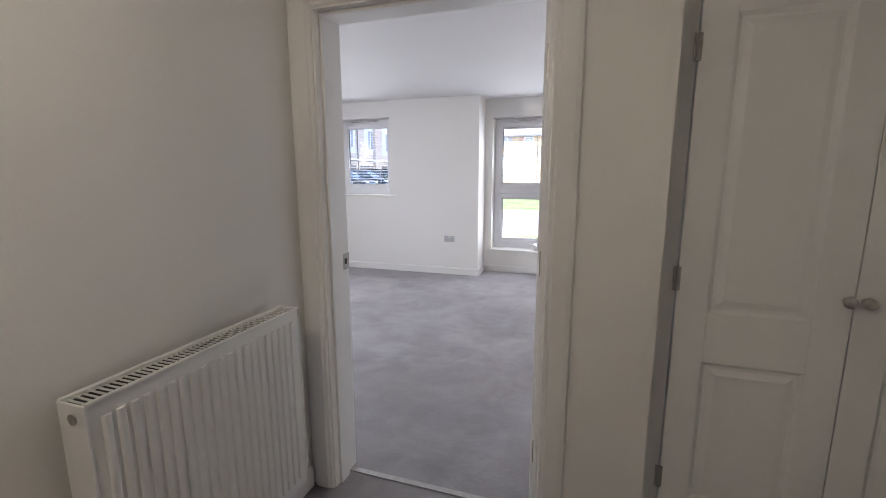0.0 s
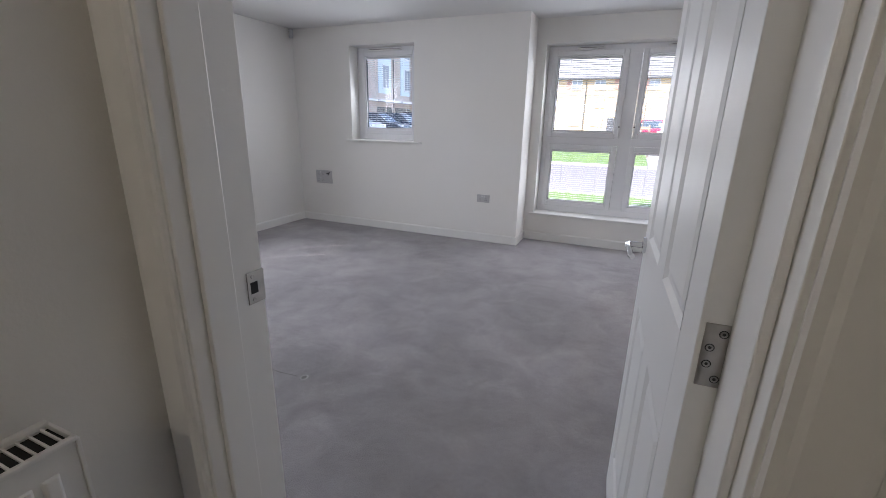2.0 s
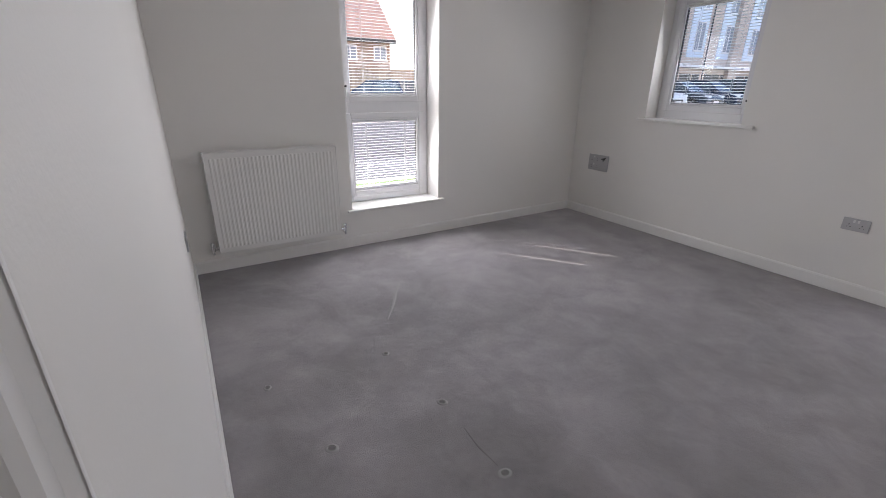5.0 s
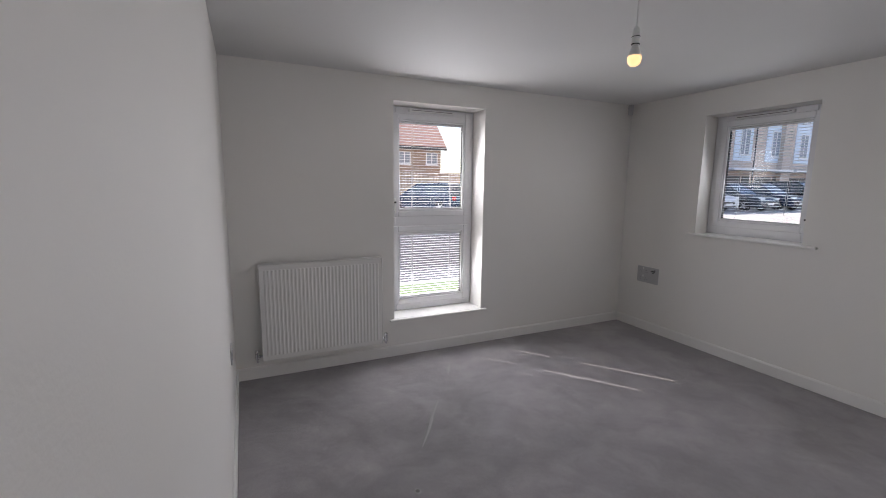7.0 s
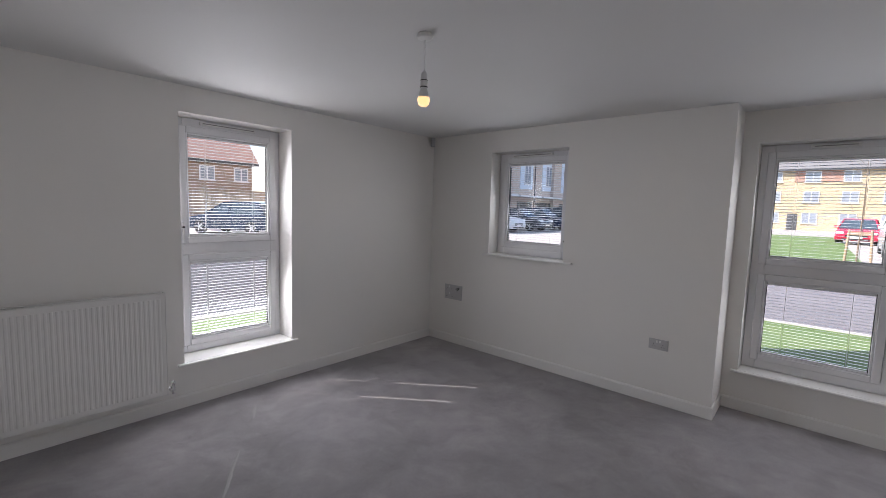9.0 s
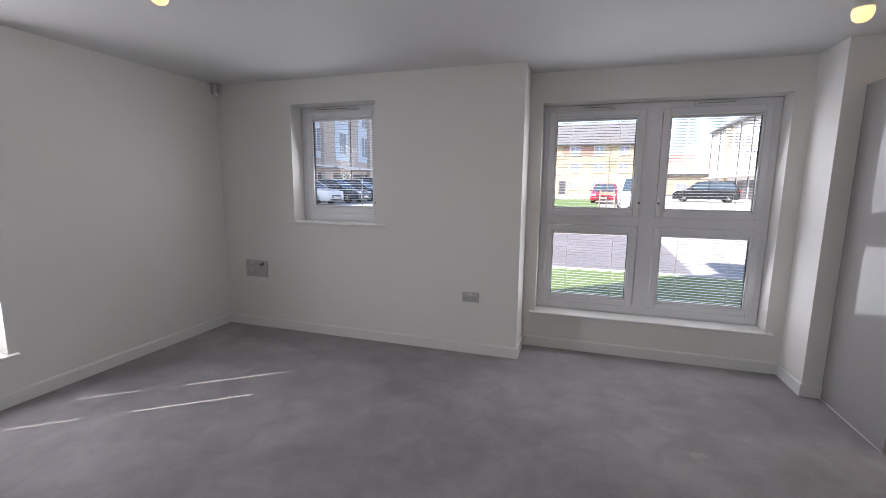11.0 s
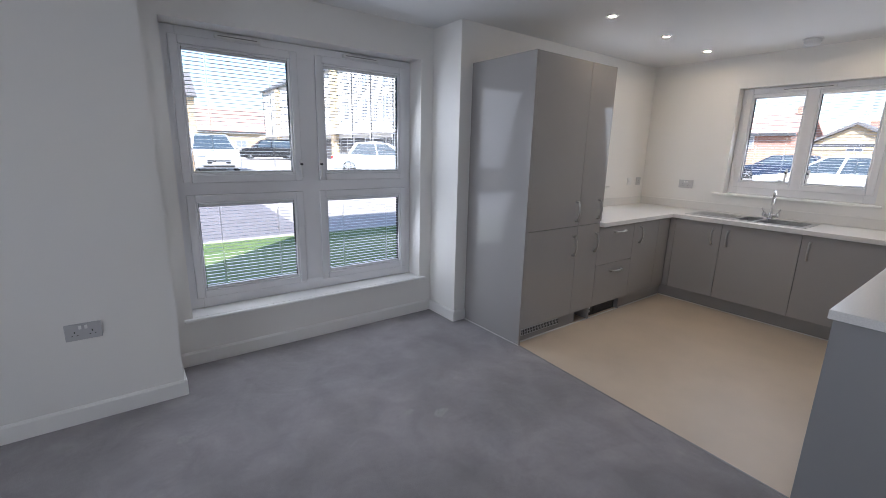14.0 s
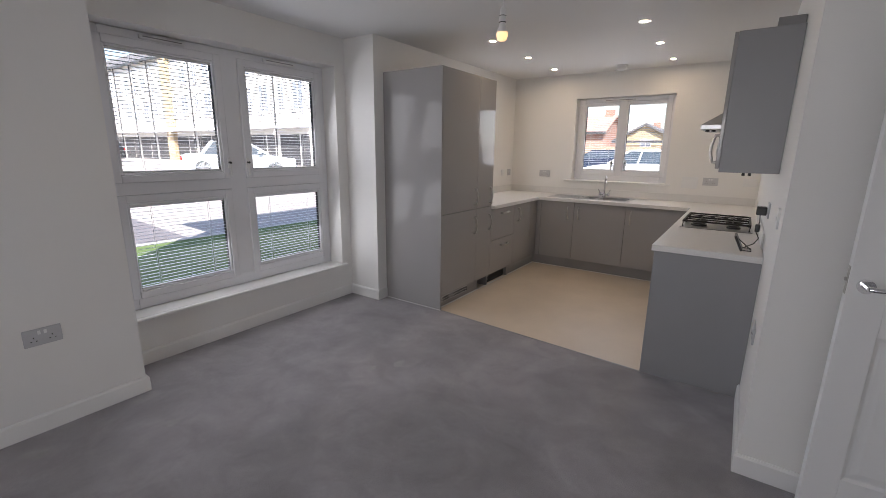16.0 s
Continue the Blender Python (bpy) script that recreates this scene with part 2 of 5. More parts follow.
# ---- mesh helpers ----
class Mesh:
    def __init__(self):
        self.bm = bmesh.new()
        self.round = False

    def _bevel(self, verts, w, seg=2):
        if w > 0:
            edges = list({e for v in verts for e in v.link_edges})
            bmesh.ops.bevel(self.bm, geom=edges, offset=w, segments=seg, affect="EDGES", profile=0.5)

    def box(self, x0, y0, z0, x1, y1, z1, w=0.0, seg=2):
        m = Matrix.Translation(((x0 + x1) / 2, (y0 + y1) / 2, (z0 + z1) / 2)) @ Matrix.Diagonal((abs(x1 - x0), abs(y1 - y0), abs(z1 - z0), 1))
        self._bevel(bmesh.ops.create_cube(self.bm, size=1, matrix=m)["verts"], w, seg)
        return self

    def prism(self, pts, a, b, axis="x", w=0.0):
        """A polygon of (u, v) points pushed along axis from a to b; u, v are the other two axes in order."""
        def at(u, v, t):
            return {"x": (t, u, v), "y": (u, t, v), "z": (u, v, t)}[axis]
        lo = [self.bm.verts.new(at(u, v, a)) for u, v in pts]
        hi = [self.bm.verts.new(at(u, v, b)) for u, v in pts]
        k = len(pts)
        fs = [self.bm.faces.new(lo), self.bm.faces.new(hi)]
        fs += [self.bm.faces.new((lo[i], lo[(i + 1) % k], hi[(i + 1) % k], hi[i])) for i in range(k)]
        bmesh.ops.recalc_face_normals(self.bm, faces=fs)
        self._bevel(lo + hi, w)
        return self

    def cyl(self, a, b, r, r2=None, n=16, caps=True):
        self.round = True
        a, b = Vector(a), Vector(b)
        m = Matrix.Translation((a + b) / 2) @ (b - a).to_track_quat("Z", "Y").to_matrix().to_4x4()
        bmesh.ops.create_cone(self.bm, cap_ends=caps, segments=n, radius1=r, radius2=r if r2 is None else r2, depth=(b - a).length, matrix=m)
        return self

    def lathe(self, prof, at=(0, 0, 0), n=20, turn=None):
        """Profile of (radius, height) turned about z, then turned by the matrix and moved."""
        self.round = True
        t = Matrix.Translation(at) @ (turn or Matrix.Identity(4))
        rings = [[self.bm.verts.new(t @ Vector((r * math.cos(2 * math.pi * i / n), r * math.sin(2 * math.pi * i / n), z))) for i in range(n)] for r, z in prof]
        fs = []
        for p, q in zip(rings, rings[1:]):
            fs += [self.bm.faces.new((p[i], p[(i + 1) % n], q[(i + 1) % n], q[i])) for i in range(n)]
        fs += [self.bm.faces.new(rings[0]), self.bm.faces.new(rings[-1])]
        bmesh.ops.recalc_face_normals(self.bm, faces=fs)
        return self

    def tube(self, pts, r, n=8):
        self.round = True
        pts = [Vector(p) for p in pts]
        rings = []
        up = Vector((0.3, 0.2, 0.93)).normalized()
        for i, p in enumerate(pts):
            d = (pts[min(i + 1, len(pts) - 1)] - pts[max(i - 1, 0)]).normalized()
            s = d.cross(up).normalized()
            q = s.cross(d)
            rings.append([self.bm.verts.new(p + r * (math.cos(2 * math.pi * k / n) * s + math.sin(2 * math.pi * k / n) * q)) for k in range(n)])
        fs = []
        for a, b in zip(rings, rings[1:]):
            fs += [self.bm.faces.new((a[k], a[(k + 1) % n], b[(k + 1) % n], b[k])) for k in range(n)]
        fs += [self.bm.faces.new(rings[0]), self.bm.faces.new(rings[-1])]
        bmesh.ops.recalc_face_normals(self.bm, faces=fs)
        return self

    def data(self, name, mat, shift=None, smooth=True):
        if shift is not None:
            bmesh.ops.translate(self.bm, verts=self.bm.verts[:], vec=-Vector(shift))
        me = bpy.data.meshes.new(name)
        self.bm.to_mesh(me)
        self.bm.free()
        me.materials.append(mat)
        if smooth and self.round:
            me.shade_smooth()
            me.set_sharp_from_angle(angle=radians(50))
        return me


def thing(name, base, label, category, group="", kind="", turn=0.0):
    ob = new(name)
    ob.empty_display_size = 0.1
    ob.matrix_basis = pose(*base, 0, 0, turn)
    return tagged(ob, label, category, group, kind)


def part(mesh, name, mat, parent, local=False, label="", smooth=True, kind=""):
    base = parent
    shift = Vector((0, 0, 0))
    while base and not local:
        shift += base.location
        base = base.parent
    ob = new(name, mesh.data(name, mat, None if local else shift, smooth))
    ob.parent = parent
    return tagged(ob, label, kind=kind)


def solid(mesh, name, mat, label, category="", kind="structure", group="", smooth=True):
    return tagged(new(name, mesh.data(name, mat, None, smooth)), label, category, group, kind)


# ---- plan ----
XW, XE = -3.745, 4.20          # west and east walls
YS, YH = 2.120, 1.945           # living side and hall side of the wall between them
YN, YB = 6.16, 6.53            # north wall, back of the bay
BX0, BX1 = -0.70, 1.335        # bay
YK, XR = 3.20, 0.60            # kitchen's south wall, return wall beside the door
H = 2.428
DX0, DX1, DZ = -0.322, 0.548, 1.99   # doorway between linings
HX0, HX1, HY = -0.44, 2.20, -1.2    # hall
T = 0.30


def wall(name, axis, p0, p1, u0, u1, holes=(), z0=-0.15, z1=H, label=""):
    m = Mesh()
    def b(a, c, lo, hi):
        if c - a > 1e-4 and hi - lo > 1e-4:
            m.box(a, p0, lo, c, p1, hi) if axis == "x" else m.box(p0, a, lo, p1, c, hi)
    u = u0
    for a, c, lo, hi in sorted(holes):
        b(u, a, z0, z1), b(a, c, z0, lo), b(a, c, hi, z1)
        u = c
    b(u, u1, z0, z1)
    return solid(m, name, WALL, label or "off-white painted plaster wall", "wall")


WEST_WIN = (3.415, 4.305, 0.325, 2.237)
SMALL_WIN = (-2.888, -2.01, 1.09, 2.203)
BAY_WIN = (-0.59, 1.215, 0.312, 2.178)
KIT_WIN = (4.12, 5.275, 1.065, 2.125)
KIT_NORTH = (2.55, 3.42, 1.09, 2.145)
wall("wall_west", "y", XW - T, XW, YH, YN + T, [WEST_WIN])
wall("wall_north_living", "x", YN, YN + T, XW, BX0, [SMALL_WIN])
wall("wall_bay_back", "x", YB, YB + T, BX0 - 0.25, BX1 + 0.25, [BAY_WIN])
wall("wall_bay_side_west", "x", YN + T, YB, BX0 - 0.25, BX0)
wall("wall_bay_side_east", "x", YN + T, YB, BX1, BX1 + 0.25)
wall("wall_north_kitchen", "x", YN, YN + T, BX1, XE + T, [KIT_NORTH])
wall("wall_east", "y", XE, XE + T, YK - 0.12, YN, [KIT_WIN])
wall("wall_south_kitchen", "x", YK - 0.12, YK, XR + 0.12, XE)
wall("wall_return", "y", XR, XR + 0.12, YS, YK)
CUP = (0.915, 2.055, -0.15, 2.02)
wall("wall_south_living", "x", YH, YS, XW, HX1 + 0.12, [(DX0 - 0.03, DX1 + 0.03, -0.15, DZ + 0.03), CUP])
wall("wall_hall_west", "y", HX0 - 0.12, HX0, HY, YH)
wall("wall_hall_east", "y", HX1, HX1 + 0.12, HY, YH)
wall("wall_hall_south", "x", HY - 0.12, HY, HX0 - 0.12, HX1 + 0.12)
solid(Mesh().box(XR + 0.12, YS + 0.6, 0, HX1 + 0.12, YS + 0.62, H), "wall_cupboard_back", WALL, "plain plaster wall inside the hall cupboard", "wall")
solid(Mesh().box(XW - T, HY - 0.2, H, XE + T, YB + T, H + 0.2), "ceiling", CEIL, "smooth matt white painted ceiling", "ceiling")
# unseen upper storey, its height set by how far the lawn is shaded
upper = Mesh().box(XW - T, HY - 0.2, H + 0.2, XW, YN + T, 8.6).box(XE, HY - 0.2, H + 0.2, XE + T, YN + T, 8.6)
upper.box(XW, YN, H + 0.2, XE, YN + T, 8.6).box(XW, HY - 0.2, H + 0.2, XE, HY + 0.1, 8.6)
solid(upper, "upper_storey", brick_material("yellow_brick_house", (0.42, 0.32, 0.2), (0.36, 0.27, 0.16), (0.4, 0.38, 0.34)), "plain brick upper storey of the same house, unseen, high enough to shade the lawn", "wall")
# slab added out of view; the overhang pushes the shadow's edge outwards
solid(Mesh().box(XW - T - 0.5, HY - 0.7, 8.604, XE + T + 0.5, YN + T + 0.5, 8.8), "roof", CEIL, "plain unseen flat slab, its overhang added to widen the lawn's shade", "roof")

# floors
carpet = Mesh().prism([(XW, YS), (XR, YS), (XR, YK), (1.335, YK), (1.335, 3.757), (1.455, 5.49), (1.455, YN), (BX1, YN), (BX1, YB), (BX0, YB), (BX0, YN), (XW, YN)], -0.3, 0, "z")
carpet.box(DX0 - 0.03, YH, -0.3, DX1 + 0.03, YS, 0).box(HX0, HY, -0.3, HX1, YH, 0)
floor = solid(carpet, "floor", CARPET, "mid grey cut-pile carpet with trodden patches", "carpet", smooth=False)
vinyl = Mesh().prism([(1.335, YK), (XE, YK), (XE, YN), (1.455, YN), (1.455, 5.49), (1.335, 3.757)], -0.3, -0.002, "z")
solid(vinyl, "floor_kitchen", VINYL, "warm beige sheet vinyl kitchen floor", "vinyl floor", smooth=False)
strip = Mesh().prism([(1.333, 3.757), (1.341, 3.757), (1.461, 5.49), (1.453, 5.49)], -0.004, 0.003, "z")
solid(strip, "trim_threshold", MATTG, "thin grey strip between carpet and vinyl", "threshold strip", smooth=False)
solid(Mesh().box(DX0, YS - 0.06, -0.004, DX1, YS - 0.03, 0.004, 0.002), "trim_door_bar", NICKEL, "metal carpet bar in the doorway", "threshold strip")
solid(Mesh().box(XR + 0.12, YS, -0.3, HX1 + 0.12, YS + 0.6, -0.001), "floor_cupboard", CARPET, "grey carpet inside the hall cupboard", "carpet")


# baseboards: prisms with a chamfered top edge, 95 mm high
def baseboard(x0, y0, x1, y1, side, h=0.096, d=0.015):
    """From (x0, y0) to (x1, y1) along a wall face; side: the way (dx, dy) into the room."""
    m = Mesh()
    prof = [(0.0, 0.0), (d, 0.0), (d, h - 0.012), (d - 0.007, h), (0.0, h)]
    if y0 == y1:
        m.prism([(y0 + side * p, q) for p, q in prof], x0, x1, "x")
    else:
        m.prism([(x0 + side * p, q) for p, q in prof], y0, y1, "y")
    return m


def baseboards():
    runs = [(XW, YS, XW, YN, 1), (XW + 0.015, YN, BX0, YN, -1), (BX0, YN - 0.015, BX0, YB - 0.015, 1), (BX0, YB, BX1, YB, -1),
            (BX1, YN - 0.015, BX1, YB - 0.015, -1), (BX1, YN, 1.45, YN, -1), (XW + 0.015, YS, DX0 - 0.10, YS, 1),
            (XR, YS + 0.015, XR, YK + 0.015, -1), (XR, YK, 1.33, YK, 1), (HX0, HY, HX0, YH - 0.02, 1),
            (DX1 + 0.105, YH, 0.913, YH, -1), (2.057, YH, HX1 - 0.015, YH, -1), (HX1, HY, HX1, YH, -1), (HX0 + 0.015, HY, HX1 - 0.015, HY, 1)]
    for r in runs:
        solid(baseboard(*r), "baseboard", TRIM, "white satin painted skirting board", "skirting board")


baseboards()

# ---- windows ----
SIDES = {"north": lambda u, d, z: (u, YN + d, z), "bay": lambda u, d, z: (u, YB + d, z),
         "west": lambda u, d, z: (XW - d, u, z), "east": lambda u, d, z: (XE + d, u, z)}


def wbox(m, side, u0, d0, z0, u1, d1, z1, w=0.0):
    f = SIDES[side]
    a, b = f(u0, d0, z0), f(u1, d1, z1)
    m.box(*(min(p, q) for p, q in zip(a, b)), *(max(p, q) for p, q in zip(a, b)), w)


def ring(m, side, u0, u1, z0, z1, fw, d0, d1, w=0.004):
    wbox(m, side, u0, d0, z0, u0 + fw, d1, z1, w), wbox(m, side, u1 - fw, d0, z0, u1, d1, z1, w)
    wbox(m, side, u0 + fw, d0, z0, u1 - fw, d1, z0 + fw, w), wbox(m, side, u0 + fw, d0, z1 - fw, u1 - fw, d1, z1, w)


def window(number, side, hole, depth, panes, mullions=(), transoms=(), vents=(), locks=(), sill=(0.05, 0.05), tilts=(-3, -3, -7, -7), half=0.066):
    u0, u1, z0, z1 = hole
    near, past = sill
    z0 += 0.022
    win = thing("window_%d" % number, SIDES[side]((u0 + u1) / 2, depth, z0), "white plastic window with deep plaster reveals and a painted sill board", "window", kind="structure")
    m = Mesh()
    fw = 0.09
    ring(m, side, u0 + 0.003, u1 - 0.003, z0 + 0.002, z1 - 0.003, fw, depth + 0.012, depth + 0.075)
    for c in mullions:
        wbox(m, side, c - half, depth + 0.0125, z0 + fw, c + half, depth + 0.0745, z1 - fw, 0.004)
    for lo, hi, a, b in transoms:
        wbox(m, side, a, depth + 0.013, lo, b, depth + 0.074, hi, 0.004)
    part(m, "frame", UPVC, win)
    for (a, b, lo, hi), tilt in zip(panes, tilts):
        s = Mesh()
        ring(s, side, a - 0.068, b + 0.068, lo - 0.068, hi + 0.068, 0.052, depth, depth + 0.06, 0.006)
        sash = part(s, "sash", UPVC, win)
        bead = Mesh()
        ring(bead, side, a - 0.017, b + 0.017, lo - 0.017, hi + 0.017, 0.0165, depth + 0.008, depth + 0.05, 0.005)
        part(bead, "bead", UPVC, win)
        seal = Mesh()
        ring(seal, side, a - 0.001, b + 0.001, lo - 0.001, hi + 0.001, 0.004, depth + 0.026, depth + 0.05, 0)
        part(seal, "seal", SEAL, win, label="thin black glazing gasket")
        g = Mesh()
        wbox(g, side, a, depth + 0.048, lo, b, depth + 0.054, hi)
        pane = part(g, "pane", PANE, win, label="clear window glass", smooth=False)
        pane.visible_shadow = False
        blind(side, depth, a, b, lo, hi, tilt)
    for a, b in vents:
        v = Mesh()
        wbox(v, side, a, depth - 0.012, z1 - 0.045, b, depth + 0.014, z1 - 0.018, 0.006)
        wbox(v, side, a + 0.02, depth - 0.0135, z1 - 0.034, b - 0.02, depth - 0.010, z1 - 0.029, 0)
        part(v, "trickle_vent", PLASTIC, win)
        sl = Mesh()
        wbox(sl, side, a + 0.02, depth - 0.0138, z1 - 0.0345, b - 0.02, depth - 0.0125, z1 - 0.0285)
        part(sl, "vent_slot", MATTG, win)
    for u, z in locks:
        k = Mesh()
        wbox(k, side, u - 0.011, depth - 0.010, z - 0.045, u + 0.011, depth + 0.001, z + 0.035, 0.005)
        wbox(k, side, u - 0.008, depth - 0.030, z - 0.10, u + 0.008, depth - 0.018, z + 0.01, 0.005)
        part(k, "handle", PLASTIC, win, label="white window handle")
        f = SIDES[side]
        p, q = Vector(f(u, depth - 0.033, z)), Vector(f(u, depth - 0.010, z))
        part(Mesh().cyl(p, q, 0.009, n=12), "lock", BLACK, win, label="round black window lock")
    b = Mesh()
    wbox(b, side, u0 + 0.001, -0.001, z0 - 0.021, u1 - 0.001, depth + 0.03, z0, 0)
    wbox(b, side, u0 - near, -0.036, z0 - 0.0215, u1 + past, -0.001, z0 + 0.0005, 0.008)
    part(b, "sill_board", TRIM, win, label="white painted window board with a rounded nose")
    return win


def blind(side, depth, u0, u1, z0, z1, tilt):
    """Slats inside the pane's beads, a head rail, a bottom rail and two ladder cords; each slat is holed at the cords."""
    d, f = depth + 0.026, SIDES[side]
    ob = thing("venetian_blind", f((u0 + u1) / 2, d, z0), "white slatted venetian blind, lowered and open, inside the window sash", "blind", "window blinds")
    pitch, w = 0.0238, 0.0120
    cords = [u0 + (u1 - u0) * 0.2, u0 + (u1 - u0) * 0.81]
    a = radians(tilt)
    rows = round((z1 - z0 - 0.026) / pitch)
    pitch = (z1 - z0 - 0.026) / rows
    cuts = [u0 + 0.006] + [c + e for c in cords for e in (-0.008, 0.008)] + [u1 - 0.006]
    m = Mesh()
    prof = [(-1.0, 0.0), (-0.35, 0.0016), (0.35, 0.0016), (1.0, 0.0)]
    for s, e in zip(cuts[0::2], cuts[1::2]):
        pts = [(w * p * math.cos(a), w * p * math.sin(a) + q) for p, q in prof]
        for pl, pr in zip(pts, pts[1:]):
            quad = [(s, pl), (e, pl), (e, pr), (s, pr)]
            vs = [m.bm.verts.new(Vector(f(u, d + p[0], z0 + p[1])) - Vector(f((u0 + u1) / 2, d, z0))) for u, p in quad]
            vt = [m.bm.verts.new(v.co + Vector((0, 0, 0.0005))) for v in vs]
            m.bm.faces.new(vs), m.bm.faces.new(vt[::-1])
            for i in range(4):
                m.bm.faces.new((vs[i], vt[i], vt[(i + 1) % 4], vs[(i + 1) % 4]))
    data = m.data("slat", BLIND, None, False)
    for i in range(rows):
        s = new("slat", data)
        s.parent, s.location = ob, (0, 0, 0.0095 + pitch * (i + 0.5))
    r = Mesh()
    wbox(r, side, u0 + 0.004, d - 0.009, z1 - 0.016, u1 - 0.004, d + 0.010, z1 - 0.001, 0.002)
    part(r, "head_rail", BLIND, ob)
    r = Mesh()
    wbox(r, side, u0 + 0.006, d - 0.010, z0 + 0.001, u1 - 0.006, d + 0.010, z0 + 0.009, 0.002)
    part(r, "bottom_rail", BLIND, ob)
    c = Mesh()
    for u in cords:
        for dd in (-0.0125, 0.0125):
            wbox(c, side, u - 0.0007, d + dd - 0.0007, z0 + 0.006, u + 0.0007, d + dd + 0.0007, z1 - 0.01)
    part(c, "cord", CORD, ob, kind="stuff")
    g = Mesh()
    wbox(g, side, (u0 + u1) / 2 - 0.02, d - 0.018, z0 + 0.001, (u0 + u1) / 2 + 0.02, d - 0.010, z0 + 0.006, 0.002)
    part(g, "grip", PLASTIC, ob)
    return ob


window(1, "west", WEST_WIN, 0.21, [(3.545, 4.19, 1.315, 2.105), (3.545, 4.19, 0.475, 1.09)], (), [(1.15, 1.25, 3.49, 4.235)], [(3.63, 4.08)], [(3.49, 1.38)], tilts=(-3, 0))
window(2, "north", SMALL_WIN, 0.155, [(-2.765, -2.125, 1.255, 2.085)], (), (), [(-2.72, -2.25)], [(-2.07, 1.30)], (0.075, 0.105))
window(3, "bay", BAY_WIN, 0.155, [(-0.472, 0.18, 1.28, 2.055), (0.448, 1.09, 1.28, 2.055), (-0.466, 0.176, 0.475, 1.062), (0.443, 1.096, 0.475, 1.062)],
       (0.312,), [(1.13, 1.212, -0.52, 0.255), (1.13, 1.212, 0.37, 1.145)], [(-0.28, 0.0), (0.60, 0.90)], [(0.236, 1.335), (0.39, 1.335)])
window(4, "east", KIT_WIN, 0.09, [(4.765, 5.165, 1.225, 2.055), (4.225, 4.645, 1.225, 2.055)], (4.703,), (), [(4.55, 4.95)], [(4.79, 1.32), (4.62, 1.32)], (0.055, 0.095), half=0.02)
window(5, "north", KIT_NORTH, 0.155, [(2.68, 3.29, 1.215, 2.04)], (), (), [(2.8, 3.2)], [(3.33, 1.3)])


# ---- living room door, frame and hall cupboard ----
def architrave(x0, x1, top, y, side, w=0.075, d=0.017):
    """Moulded casing round an opening x0..x1, to the given height, on a wall face y."""
    m = Mesh()
    prof = [(0.0, 0.008), (0.004, 0.012), (0.016, 0.012), (0.024, d), (w - 0.02, d), (w - 0.006, d - 0.003), (w, 0.006), (w, 0.0), (0.0, 0.0)]
    for edge, way in ((x0, -1), (x1, 1)):
        m.prism([(edge + way * p, y + side * q) for p, q in prof], 0.0, top + 0.03, "z")
    m.prism([(y + side * q, top + p) for p, q in prof], x0 - w, x1 + w, "x")
    return m


frame1 = thing("door_1", (0.1, YS, 0), "white painted door lining with moulded architraves", "door frame", kind="structure")
lining = Mesh()
lining.box(DX0 - 0.029, YH - 0.004, 0, DX0, YS + 0.004, DZ + 0.029, 0.002).box(DX1, YH - 0.004, 0, DX1 + 0.029, YS + 0.004, DZ + 0.029, 0.002)
lining.box(DX0, YH - 0.004, DZ, DX1, YS + 0.004, DZ + 0.029, 0.002)
part(lining, "lining", TRIM, frame1)
stop = Mesh().box(DX0, YH + 0.03, 0, DX0 + 0.013, YS - 0.078, DZ, 0.003).box(DX1 - 0.013, YH + 0.03, 0, DX1, YS - 0.078, DZ, 0.003)
stop.box(DX0 + 0.013, YH + 0.03, DZ - 0.013, DX1 - 0.013, YS - 0.078, DZ, 0.003)
part(stop, "door_stop", TRIM, frame1)
part(architrave(DX0 - 0.008, DX1 + 0.008, DZ + 0.008, YH, -1, 0.094), "architrave", TRIM, frame1)
part(architrave(DX0 - 0.008, DX1 + 0.008, DZ + 0.008, YS, 1, 0.042), "architrave", TRIM, frame1)
ZS = 1.008
part(Mesh().box(DX0 - 0.001, YS - 0.040, ZS - 0.036, DX0 + 0.0025, YS + 0.0055, ZS + 0.036, 0.001), "strike_plate", NICKEL, frame1, label="satin steel strike plate")
part(Mesh().box(DX0 + 0.001, YS - 0.033, ZS - 0.013, DX0 + 0.003, YS - 0.014, ZS + 0.013), "strike_hole", DARK, frame1, label="dark latch hole")
screws = Mesh()
for dz in (-0.026, 0.026):
    screws.lathe([(0.005, 0), (0.004, 0.0016), (0.0015, 0.0008)], (DX0 + 0.0025, YS - 0.026, ZS + dz), 10, Matrix.Rotation(radians(90), 4, "Y"))
part(screws, "screw", NICKEL, frame1)


